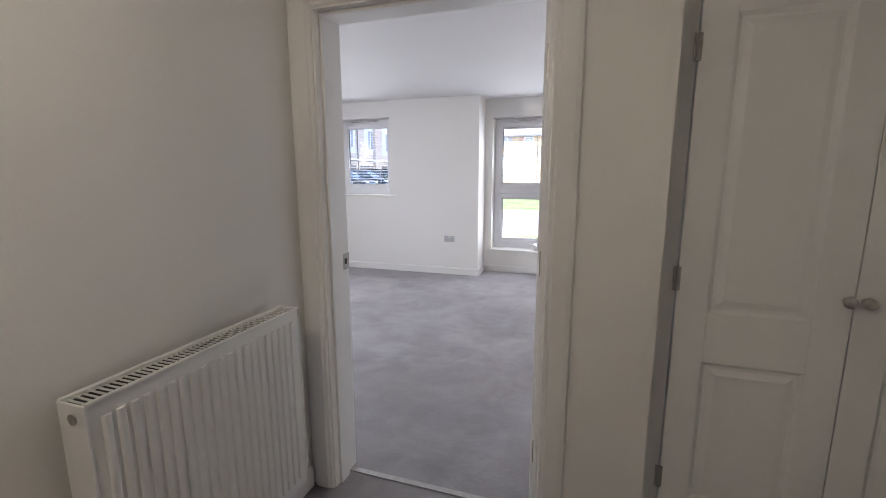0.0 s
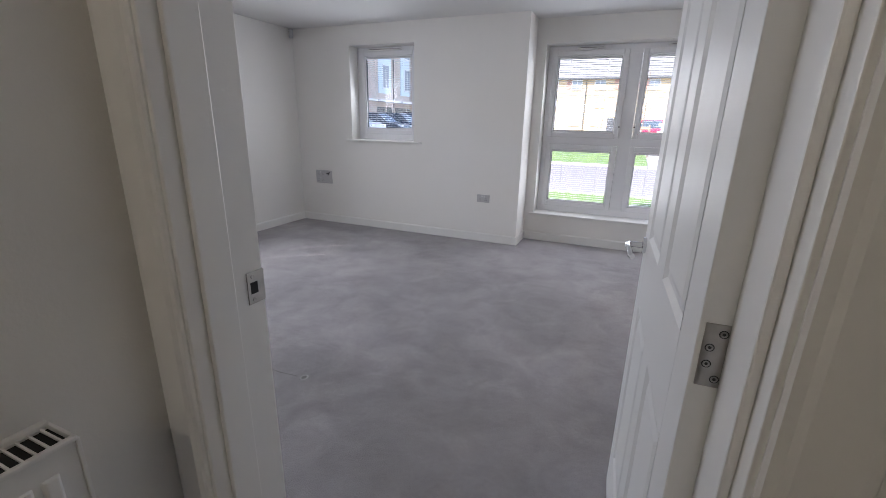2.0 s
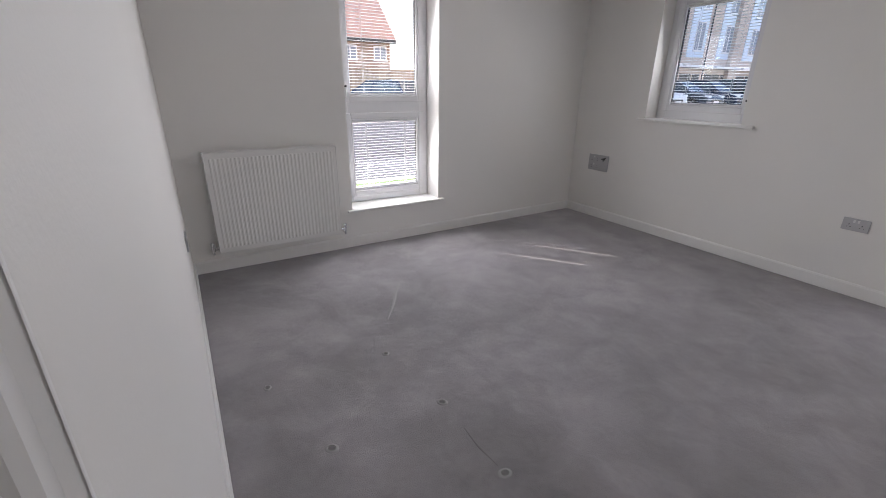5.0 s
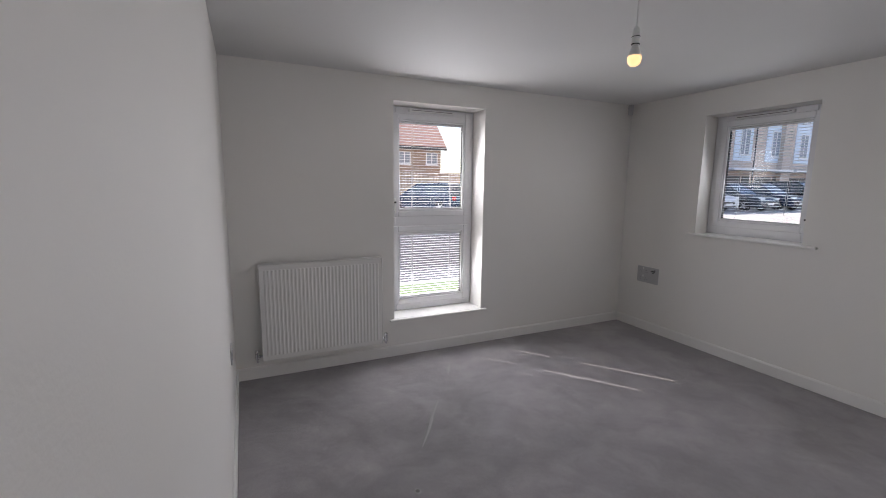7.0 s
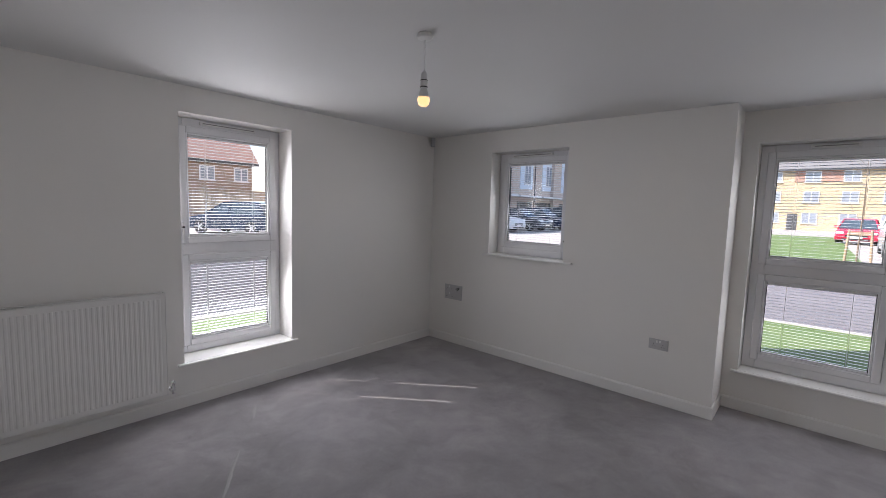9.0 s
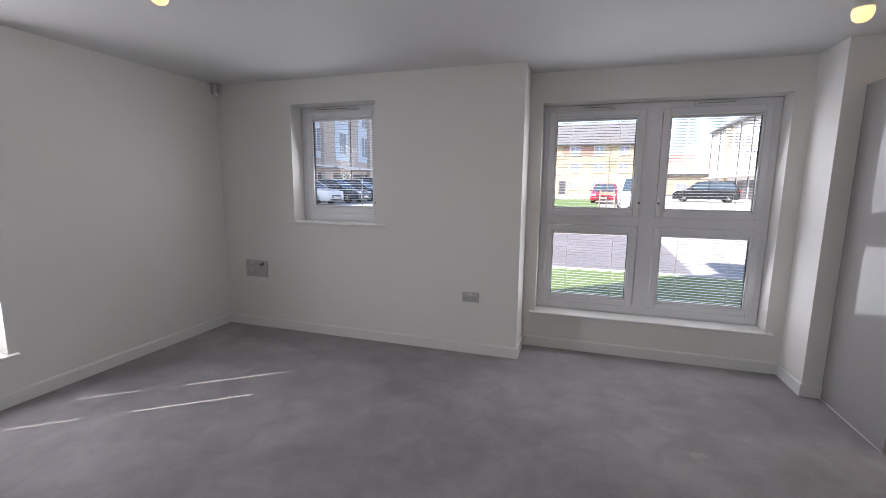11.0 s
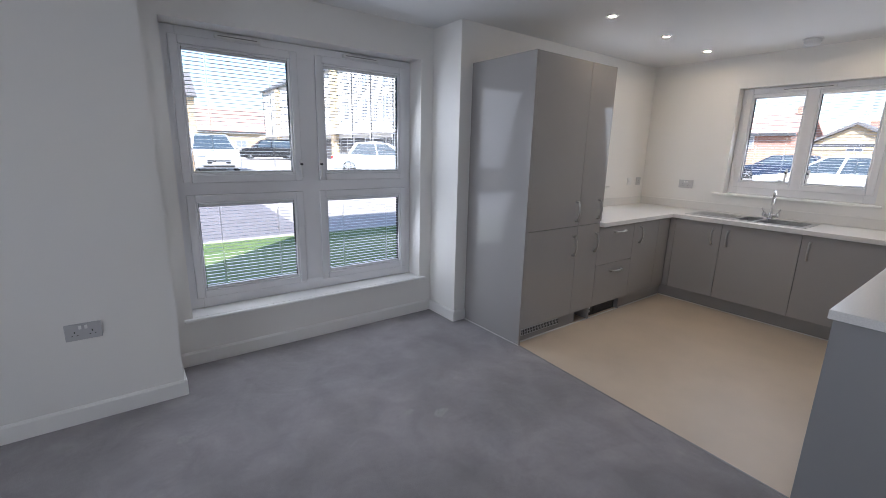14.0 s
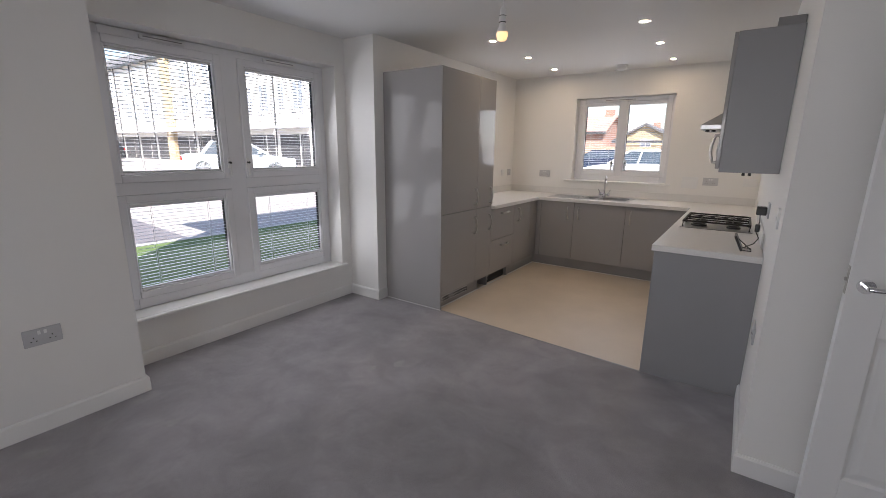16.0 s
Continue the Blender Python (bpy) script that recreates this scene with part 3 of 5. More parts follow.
def moulded_leaf(x0, x1, y0, y1, z0, z1, columns, panels, stile=0.11, muntin=0.10, sunk=0.009):
    """A leaf with sunk panels on both faces: stiles, rails and muntins round a thinner core, and a raised field in each panel."""
    m = Mesh().box(x0 + 0.01, y0 + sunk, z0 + 0.01, x1 - 0.01, y1 - sunk, z1 - 0.01)
    width = (x1 - x0 - 2 * stile - (columns - 1) * muntin) / columns
    lefts = [x0 + stile + i * (width + muntin) for i in range(columns)]
    m.box(x0, y0, z0, x0 + stile, y1, z1, 0.002).box(x1 - stile, y0, z0, x1, y1, z1, 0.002)
    edges = [z0] + [z for pair in panels for z in pair] + [z1]
    for lo, hi in zip(edges[0::2], edges[1::2]):
        m.box(x0 + stile, y0, lo, x1 - stile, y1, hi)
    for lo, hi in panels:
        for a in lefts[1:]:
            m.box(a - muntin, y0, lo, a, y1, hi)
        for a in lefts:
            for face, way in ((y0, 1), (y1, -1)):
                corners = [(a, lo), (a + width, lo), (a + width, hi), (a, hi)]
                rows = []
                for inset, depth in ((0.0, 0.0), (0.012, sunk), (0.022, sunk), (0.044, 0.002)):
                    rows.append([m.bm.verts.new((x + (inset if x == a else -inset), face + way * (depth - 0.0004), z + (inset if z == lo else -inset))) for x, z in corners])
                fs = [m.bm.faces.new((p[i], p[(i + 1) % 4], q[(i + 1) % 4], q[i])) for p, q in zip(rows, rows[1:]) for i in range(4)]
                fs.append(m.bm.faces.new(rows[-1]))
                bmesh.ops.recalc_face_normals(m.bm, faces=fs)
    return m


LEAF_W, LEAF_H, LEAF_T = 0.866, 1.982, 0.044
door = thing("door", (DX1 + 0.005, YS + 0.006, 0.004), "open white moulded panel door with chrome lever handles", "door", turn=-87.4)
part(moulded_leaf(-LEAF_W, 0, -LEAF_T, 0, 0.006, LEAF_H, 2, [(0.20, 0.80), (1.02, LEAF_H - 0.13)]), "leaf", DOORW, door, True)


def lever(way, y):
    m = Mesh().cyl((0, y, 0), (0, y + way * 0.010, 0), 0.026, n=24).cyl((0, y + way * 0.008, 0), (0, y + way * 0.052, 0), 0.0095)
    m.tube([(0, y + way * 0.05, 0), (0.02, y + way * 0.056, 0.001), (0.05, y + way * 0.055, 0.003), (0.085, y + way * 0.052, 0.0), (0.115, y + way * 0.050, -0.006), (0.125, y + way * 0.044, -0.008)], 0.009, 10)
    return m


for way, y in ((1, 0.0), (-1, -LEAF_T)):
    h = part(lever(way, y), "handle", CHROME, door, True, "polished chrome lever handle")
    h.location = (-LEAF_W + 0.048, 0, 0.985)
part(Mesh().box(-LEAF_W - 0.0012, -0.034, 0.945, -LEAF_W + 0.001, -0.010, 1.05, 0.0005).box(-LEAF_W - 0.009, -0.028, 0.993, -LEAF_W, -0.016, 1.007, 0.003), "latch", NICKEL, door, True)


def hinge(z, leaf=True):
    m = Mesh().cyl((0.004, 0.004, z - 0.05), (0.004, 0.004, z + 0.05), 0.0065, n=14)
    for k in range(4):
        m.cyl((0.004, 0.004, z - 0.031 + 0.02 * k), (0.004, 0.004, z - 0.029 + 0.02 * k), 0.0072, n=14)
    m.box(-0.001, -0.036, z - 0.05, 0.0025, 0.002, z + 0.05, 0.0012)
    for y, dz in ((-0.012, 0.036), (-0.026, 0.013), (-0.026, -0.013), (-0.012, -0.036)):
        m.lathe([(0.0052, 0), (0.0045, 0.0015), (0.002, 0.0004)], (0.0025, y, z + dz), 10, Matrix.Rotation(radians(90), 4, "Y"))
    return m


for z in (0.24, 1.04, 1.79):
    hg = part(hinge(z), "hinge", NICKEL, door, True, "satin steel butt hinge")
    # black rings and dots that paint the shade round and in the screw heads
    slots = Mesh()
    for y, dz in ((-0.012, 0.036), (-0.026, 0.013), (-0.026, -0.013), (-0.012, -0.036)):
        slots.lathe([(0.0064, 0.0003), (0.0050, 0.0006)], (0.0025, y, z + dz), 12, Matrix.Rotation(radians(90), 4, "Y"))
        slots.lathe([(0.0022, 0.0010), (0.0018, 0.0018)], (0.0025, y, z + dz), 6, Matrix.Rotation(radians(90), 4, "Y"))
    part(slots, "screw_recess", BLACK, hg, True)

YC = 2.092
frame2 = thing("door_2", (1.48, YC, 0), "white painted frame of the hall cupboard, set back in the wall", "door frame", kind="structure")
cup_in = Mesh().box(CUP[0] + 0.001, YC, 0, 0.986, YC + 0.022, CUP[3] - 0.001, 0.002).box(1.998, YC, 0, CUP[1] - 0.001, YC + 0.022, CUP[3] - 0.001, 0.002)
part(cup_in.box(0.986, YC, 1.985, 1.998, YC + 0.022, CUP[3] - 0.001, 0.002), "frame", TRIM, frame2)


def cupboard_leaf(x0, x1, hinge_left):
    c = thing("cupboard_door", ((x0 + x1) / 2, YC, 0.006), "closed white moulded two-panel cupboard door with a steel knob", "cupboard door", "hall cupboard doors")
    w, h, y = x1 - x0, 1.982, YC - 0.006
    m = moulded_leaf(x0, x1, y, y + 0.035, 0.006, h, 1, [(0.20, 0.737), (0.916, h - 0.11)], 0.10)
    part(m, "leaf", DOORW, c)
    kx = x1 - 0.022 if hinge_left else x0 + 0.022
    k = Mesh().lathe([(0.010, 0), (0.007, 0.006), (0.006, 0.014), (0.014, 0.018), (0.019, 0.024), (0.018, 0.031), (0.010, 0.036), (0.002, 0.037)], (kx, y, 0.994), 20, Matrix.Rotation(radians(90), 4, "X"))
    part(k, "knob", NICKEL, c, label="round satin steel knob")
    hx = x0 - 0.003 if hinge_left else x1 + 0.003
    for z in (0.27, 1.03, 1.78):
        g = Mesh().cyl((hx, y - 0.004, z - 0.042), (hx, y - 0.004, z + 0.042), 0.006, n=12).box(hx - 0.012, y - 0.003, z - 0.042, hx + 0.012, y + 0.003, z + 0.042, 0.001)
        for i in range(4):
            g.cyl((hx, y - 0.004, z - 0.026 + i * 0.017), (hx, y - 0.004, z - 0.0245 + i * 0.017), 0.0068, n=12)
        part(g, "hinge", NICKEL, c)


cupboard_leaf(0.990, 1.4845, True)
cupboard_leaf(1.4875, 1.995, False)


# ---- radiators ----
def radiator(base, turn, length, height, depth, label, pitch=0.0335, proud=0.0015):
    """Local: along x from 0 to length, front at y 0, wall at y depth."""
    r = thing("radiator", base, label, "radiator", turn=turn)
    n = max(8, round(length / pitch))
    step = (length - 0.05) / n
    m = Mesh()
    m.box(0, 0.004, 0, length, 0.016, height, 0.004)
    for i in range(n):
        x = 0.025 + i * step
        m.prism([(x + 0.003, 0.006), (x + 0.009, -proud), (x + step - 0.009, -proud), (x + step - 0.003, 0.006)], 0.040, height - 0.040, "z", 0.002)
    part(m, "front_panel", RADW, r, True)
    b = Mesh().box(0.01, depth - 0.055, 0.01, length - 0.01, depth - 0.043, height - 0.01, 0.003)
    for i in range(n):
        x = 0.03 + i * step
        b.box(x, 0.018, 0.03, x + 0.002, depth - 0.056, 0.28)
    part(b, "convector", RADW, r, True)
    s = Mesh().box(-0.003, 0.0, 0.004, 0.003, depth - 0.043, height, 0.002).box(length - 0.003, 0.0, 0.004, length + 0.003, depth - 0.043, height, 0.002)
    part(s, "side_cover", RADW, r, True)
    g = Mesh().box(0, 0.0, height - 0.004, length, 0.010, height + 0.004, 0.002).box(0, depth - 0.056, height - 0.004, length, depth - 0.043, height + 0.004, 0.002)
    k = int(length / 0.0155)
    for i in range(k + 1):
        x = 0.012 + (length - 0.024) * i / k
        g.box(x - 0.0015, 0.010, height - 0.006, x + 0.0015, depth - 0.056, height - 0.002)
    part(g, "top_grille", RADW, r, True)
    # black block under the grille bars, in place of the shade inside
    part(Mesh().box(0.004, 0.017, 0.3, length - 0.004, depth - 0.057, height - 0.007), "inner_shade_block", DARK, r, True)
    for x, way in ((0.0, -1), (length, 1)):
        v = Mesh().cyl((x, depth * 0.35, 0.035), (x + way * 0.055, depth * 0.35, 0.035), 0.0085, n=12).cyl((x + way * 0.014, depth * 0.35, 0.035), (x + way * 0.026, depth * 0.35, 0.035), 0.0135, n=6)
        v.cyl((x + way * 0.042, depth * 0.35, 0.012), (x + way * 0.042, depth * 0.35, 0.058), 0.0145, n=14)
        v.cyl((x + way * 0.042, depth * 0.35, -0.006), (x + way * 0.042, depth - 0.004, -0.006), 0.0075, n=12).cyl((x + way * 0.042, depth * 0.35, -0.013), (x + way * 0.042, depth * 0.35, 0.03), 0.0085, n=12)
        part(v, "valve", CHROME, r, True, "chrome radiator valve")
        part(Mesh().lathe([(0.010, 0), (0.016, 0.004), (0.017, 0.016), (0.013, 0.027), (0.006, 0.030)], (x + way * 0.042, depth * 0.35, 0.056), 14), "valve_cap", CHROME, r, True)
    plug = Mesh().cyl((-0.006, depth * 0.3, height - 0.035), (0.0, depth * 0.3, height - 0.035), 0.013, n=16)
    part(plug, "plug", NICKEL, r, True)
    br = Mesh()
    for x in (0.15, length - 0.15):
        br.box(x - 0.02, depth - 0.044, 0.08, x + 0.02, depth, height - 0.1, 0.002)
    part(br, "bracket", RADW, r, True)
    return r


radiator((XW + 0.115, 2.315, 0.172), 90, 0.955, 0.755, 0.115, "white ribbed panel radiator on the wall beside the tall window", 0.030, -0.0008)
radiator((HX0 + 0.13, 1.025, 0.195), 90, 0.715, 0.705, 0.13, "white ribbed panel radiator on the hall wall", 0.0335, 0.0025)

# ---- kitchen ----
FY, FX, FS = 5.497, 3.62, 3.755     # faces of the north, east and south runs
ZP, ZT, ZW = 0.125, 0.848, 0.886    # plinth top, carcass top, worktop top


def bow(m, a, b, out, r=0.0088):
    """A bow handle from a to b, standing out along the vector out."""
    a, b, out = Vector(a), Vector(b), Vector(out)
    pts = [a]
    for i in range(9):
        t = i / 8
        pts.append(a.lerp(b, t) + out * (0.55 + 0.45 * math.sin(math.pi * t)))
    m.tube(pts + [b], r, 8)
    return m


def front(parent, axis, face, u0, u1, z0, z1, way, hand=None, name="door", t=0.019, gap=0.0018):
    """A door or drawer front whose outer side is at face and faces way along axis."""
    m = Mesh()
    lo, hi = sorted((face, face - way * t))
    if axis == "y":
        m.box(u0 + gap, lo, z0 + gap, u1 - gap, hi, z1 - gap, 0.0022)
    else:
        m.box(lo, u0 + gap, z0 + gap, hi, u1 - gap, z1 - gap, 0.0022)
    d = part(m, name, GLOSSY, parent)
    if hand:
        (ua, za), (ub, zb) = hand
        k = Mesh()
        if axis == "y":
            bow(k, (ua, face, za), (ub, face, zb), (0, way * 0.036, 0))
        else:
            bow(k, (face, ua, za), (face, ub, zb), (way * 0.036, 0, 0))
        part(k, "handle", NICKEL, d, label="brushed bow handle")
    return d


def unit(name, base, label):
    return thing(name, base, label, "kitchen unit")


# tall unit: fridge-freezer doors and a narrow larder
tall = unit("tall_kitchen_unit", (1.9, 5.8, 0), "tall grey gloss kitchen unit with four doors")
part(Mesh().box(1.453, FY, 0, 1.472, YN - 0.002, 2.13, 0.0015), "end_panel", GLOSSY, tall)
part(Mesh().box(2.378, FY + 0.002, 0.9, 2.396, YN - 0.002, 2.13, 0.0015), "side_panel", GLOSSY, tall)
part(Mesh().box(1.472, FY + 0.022, ZP, 2.378, YN - 0.004, 2.128), "body", MATTG, tall)
ZSP = 0.885
for u0, u1, hx in ((1.4725, 2.072, 2.028), (2.072, 2.3775, 2.325)):
    front(tall, "y", FY, u0, u1, ZSP, 2.13, -1, ((hx, 0.93), (hx, 1.085)))
    front(tall, "y", FY, u0, u1, ZP, ZSP, -1, ((hx, 0.645), (hx, 0.80)))
gr = Mesh().box(1.474, FY + 0.045, 0.004, 2.20, FY + 0.060, 0.122, 0.001)
part(gr, "plinth", MATTG, tall)
gv = Mesh().box(1.476, FY + 0.014, 0.062, 1.94, FY + 0.046, 0.118, 0.002)
for i in range(24):
    x = 1.49 + i * 0.0187
    for z in (0.072, 0.093):
        gv.box(x, FY + 0.0125, z, x + 0.006, FY + 0.015, z + 0.016)
part(gv, "vent_grille", PLATE, tall, label="slotted grey plinth vent")
sl = Mesh()
for i in range(24):
    x = 1.4965 + i * 0.0187
    for z in (0.070, 0.093):
        sl.box(x, FY + 0.0115, z, x + 0.0095, FY + 0.0145, z + 0.017)
part(sl, "vent_slot", DARK, tall, kind="stuff")

# drawers and corner door of the north run
north = unit("base_unit", (2.9, 5.8, 0), "grey gloss base unit with two deep drawers and a corner door")
part(Mesh().box(2.40, FY + 0.022, ZP, FX, YN - 0.004, ZT - 0.001), "body", MATTG, north)
front(north, "y", FY, 2.3775, 2.940, 0.50, ZT - 0.002, -1, ((2.61, 0.785), (2.775, 0.785)), "drawer")
front(north, "y", FY, 2.3775, 2.940, ZP, 0.50, -1, ((2.61, 0.425), (2.775, 0.425)), "drawer")
front(north, "y", FY, 2.940, 3.40, ZP, ZT - 0.002, -1, ((3.045, 0.645), (3.045, 0.795)))
front(north, "y", FY, 3.40, FX - 0.001, ZP, ZT - 0.002, -1, None, "filler")
pl = Mesh().box(2.90, FY + 0.045, 0.004, FX + 0.05, FY + 0.060, 0.122, 0.001)
part(pl, "plinth", MATTG, north)
for x in (2.372, 2.86):
    part(Mesh().box(x, FY + 0.03, 0.002, x + 0.02, FY + 0.45, 0.122, 0.001), "side_leg", MATTG, north)
heater = thing("plinth_heater", (2.63, FY + 0.1, 0), "black electric plinth heater under the drawers, its cover off", "heater")
part(Mesh().box(2.41, FY + 0.065, 0.004, 2.845, FY + 0.3, 0.112, 0.003), "case", BLACK, heater)
hb = Mesh().box(2.50, FY + 0.060, 0.03, 2.82, FY + 0.067, 0.098, 0.002)
for i in range(7):
    hb.box(2.51, FY + 0.057, 0.036 + i * 0.0085, 2.81, FY + 0.062, 0.039 + i * 0.0085)
part(hb, "louvre", material("dark_grey_metal", (0.06, 0.06, 0.06), 0.4, 0.6), heater)
sw = Mesh()
for z in (0.04, 0.075):
    sw.box(2.42, FY + 0.056, z, 2.45, FY + 0.066, z + 0.02, 0.003)
part(sw, "switch", PLATE, heater)

# east run under the sink
east = unit("base_unit", (3.9, 4.5, 0), "grey gloss base unit with three doors under the sink")
part(Mesh().box(FX + 0.022, 3.78, ZP, XE - 0.004, FY + 0.02, ZT - 0.001), "body", MATTG, east)
front(east, "x", FX, 5.44, FY - 0.001, ZP, ZT - 0.002, -1, None, "filler")
front(east, "x", FX, 5.015, 5.44, ZP, ZT - 0.002, -1, ((5.085, 0.64), (5.085, 0.785)))
front(east, "x", FX, 4.415, 5.015, ZP, ZT - 0.002, -1, ((4.955, 0.64), (4.955, 0.785)))
front(east, "x", FX, 3.785, 4.415, ZP, ZT - 0.002, -1, ((4.355, 0.64), (4.355, 0.785)))
part(Mesh().box(FX + 0.045, 3.80, 0.004, FX + 0.060, FY + 0.044, 0.122, 0.001), "plinth", MATTG, east)

# peninsula on the south run
pen = unit("peninsula_unit", (2.4, 3.5, 0), "grey kitchen peninsula base units with a plain end panel")
part(Mesh().box(1.335, YK + 0.001, 0.0, 1.354, FS, ZT - 0.001, 0.0015), "end_panel", SATING, pen)
part(Mesh().box(1.354, YK + 0.004, ZP, FX + 0.02, FS - 0.022, ZT - 0.001), "body", MATTG, pen)
for u0, u1 in ((1.356, 1.956), (1.956, 2.556), (2.556, 3.156), (3.156, FX)):
    front(pen, "y", FS, u0, u1, ZP, ZT - 0.002, 1, ((u1 - 0.06, 0.64), (u1 - 0.06, 0.785)))
part(Mesh().box(1.354, FS - 0.06, 0.004, FX + 0.045, FS - 0.045, 0.122, 0.001), "plinth", MATTG, pen)
edge = Mesh().box(1.474, FY + 0.030, -0.001, FX + 0.02, FY + 0.044, 0.004, 0.001).box(FX + 0.030, 3.80, -0.001, FX + 0.044, FY + 0.03, 0.004, 0.001).box(1.447, FY - 0.003, -0.001, 1.453, YN - 0.02, 0.005, 0.001)
solid(edge, "trim_sealant", material("white_sealant", (0.7, 0.69, 0.67), 0.4), "bead of white sealant along the plinths", "sealant")

# worktop
top = thing("worktop", (3.0, 4.5, ZT), "white laminate worktop in a U round the kitchen", "worktop")
SX0, SX1, SY0, SY1 = 3.70, 4.11, 4.42, 5.40
wt = Mesh().box(2.398, FY - 0.03, ZT, FX - 0.03, YN - 0.001, ZW, 0.003)
wt.box(FX - 0.03, SY1 - 0.02, ZT, XE - 0.001, YN - 0.001, ZW, 0.003).box(FX - 0.03, FS + 0.015, ZT, XE - 0.001, SY0 + 0.02, ZW, 0.003)
wt.box(FX - 0.03, SY0 + 0.02, ZT, SX0 + 0.02, SY1 - 0.02, ZW, 0.001).box(SX1 - 0.02, SY0 + 0.02, ZT, XE - 0.001, SY1 - 0.02, ZW, 0.001)
wt.box(1.312, YK + 0.001, ZT, XE - 0.001, FS + 0.015, ZW, 0.003)
part(wt, "slab", WORK, top)
up = Mesh().box(2.40, YN - 0.012, ZW, XE - 0.013, YN - 0.0005, ZW + 0.09, 0.002).box(XE - 0.012, YK + 0.013, ZW, XE - 0.0005, YN - 0.001, ZW + 0.09, 0.002).box(1.6, YK + 0.0005, ZW, XE - 0.013, YK + 0.012, ZW + 0.09, 0.002)
part(up, "upstand", WORK, top)


def rim(m, x0, y0, x1, y1, z, d, wall_t=0.004):
    """A sunk tray with rounded corners, open above."""
    m.box(x0, y0, z - d, x1, y1, z - d + 0.004, 0.001)
    m.box(x0, y0, z - d, x0 + wall_t, y1, z).box(x1 - wall_t, y0, z - d, x1, y1, z).box(x0 + wall_t, y0, z - d, x1 - wall_t, y0 + wall_t, z).box(x0 + wall_t, y1 - wall_t, z - d, x1 - wall_t, y1, z)


sink = thing("sink", (3.9, 4.9, ZW), "stainless steel sink with one and a half bowls and a drainer", "sink")
s = Mesh()
Z1 = ZW + 0.004
bx0, bx1 = 3.75, 4.06
s.box(SX0, SY0, ZW, bx0, SY1, Z1, 0.002).box(bx1, SY0, ZW, SX1, SY1, Z1, 0.002)
s.box(bx0, SY0, ZW, bx1, 4.46, Z1, 0.001).box(bx0, 4.80, ZW, bx1, 4.825, Z1, 0.001).box(bx0, 4.97, ZW, bx1, SY1, Z1, 0.001)
part(s, "deck", STEEL, sink)
b = Mesh()
rim(b, bx0, 4.46, bx1, 4.80, Z1 - 0.001, 0.16)
rim(b, bx0, 4.825, bx1, 4.97, Z1 - 0.001, 0.09)
b.cyl((3.905, 4.63, Z1 - 0.157), (3.905, 4.63, Z1 - 0.154), 0.04, n=20)
part(b, "bowl", STEEL, sink)
dr = Mesh()
for i in range(9):
    dr.box(bx0 + 0.015 + i * 0.032, 5.0, Z1 - 0.001, bx0 + 0.027 + i * 0.032, 5.36, Z1 + 0.0025, 0.001)
part(dr, "drainer_ridge", STEEL, sink)
tap = thing("mixer_tap", (4.075, 4.79, Z1), "chrome mixer tap with a swan neck and two levers", "tap")
tm = Mesh().lathe([(0.026, 0), (0.026, 0.006), (0.018, 0.012), (0.016, 0.05), (0.012, 0.06)], (4.075, 4.79, Z1), 20)
tm.cyl((4.075, 4.735, Z1 + 0.035), (4.075, 4.845, Z1 + 0.035), 0.012)
part(tm, "base", CHROME, tap)
neck = [(4.075, 4.79, Z1 + 0.05), (4.075, 4.79, Z1 + 0.15)] + [(4.075 - 0.075 + 0.075 * math.cos(a), 4.79 - 0.35 * (0.075 - 0.075 * math.cos(a)), Z1 + 0.19 + 0.075 * math.sin(a)) for a in [math.pi * i / 10 for i in range(10)]] + [(3.925, 4.738, Z1 + 0.16)]
part(Mesh().tube(neck, 0.0105, 12), "spout", CHROME, tap)
tl = Mesh()
for y, w in ((4.735, -1), (4.845, 1)):
    tl.cyl((4.075, y, Z1 + 0.02), (4.075, y, Z1 + 0.062), 0.014).tube([(4.075, y, Z1 + 0.06), (4.072, y + w * 0.006, Z1 + 0.075), (4.066, y + w * 0.02, Z1 + 0.10)], 0.005, 8)
part(tl, "lever", CHROME, tap)

hob = thing("gas_hob", (2.5, 3.48, ZW), "stainless steel gas hob with black cast iron pan supports", "hob")
HX, HY0 = 2.17, 3.245
part(Mesh().box(HX, HY0, ZW, HX + 0.66, HY0 + 0.47, ZW + 0.006, 0.003), "plate", STEEL, hob)
for x, y, r in ((0.14, 0.12, 0.035), (0.14, 0.35, 0.045), (0.38, 0.12, 0.045), (0.38, 0.35, 0.03)):
    bn = Mesh().lathe([(r + 0.012, 0.0), (r + 0.010, 0.012), (r, 0.013), (r, 0.022), (r - 0.01, 0.024)], (HX + x, HY0 + y, ZW + 0.006), 20)
    part(bn, "burner", BLACK, hob)
for i in range(4):
    kn = Mesh().lathe([(0.018, 0), (0.017, 0.018), (0.012, 0.02)], (HX + 0.605, HY0 + 0.09 + i * 0.095, ZW + 0.006), 16)
    part(kn, "knob", BLACK, hob)
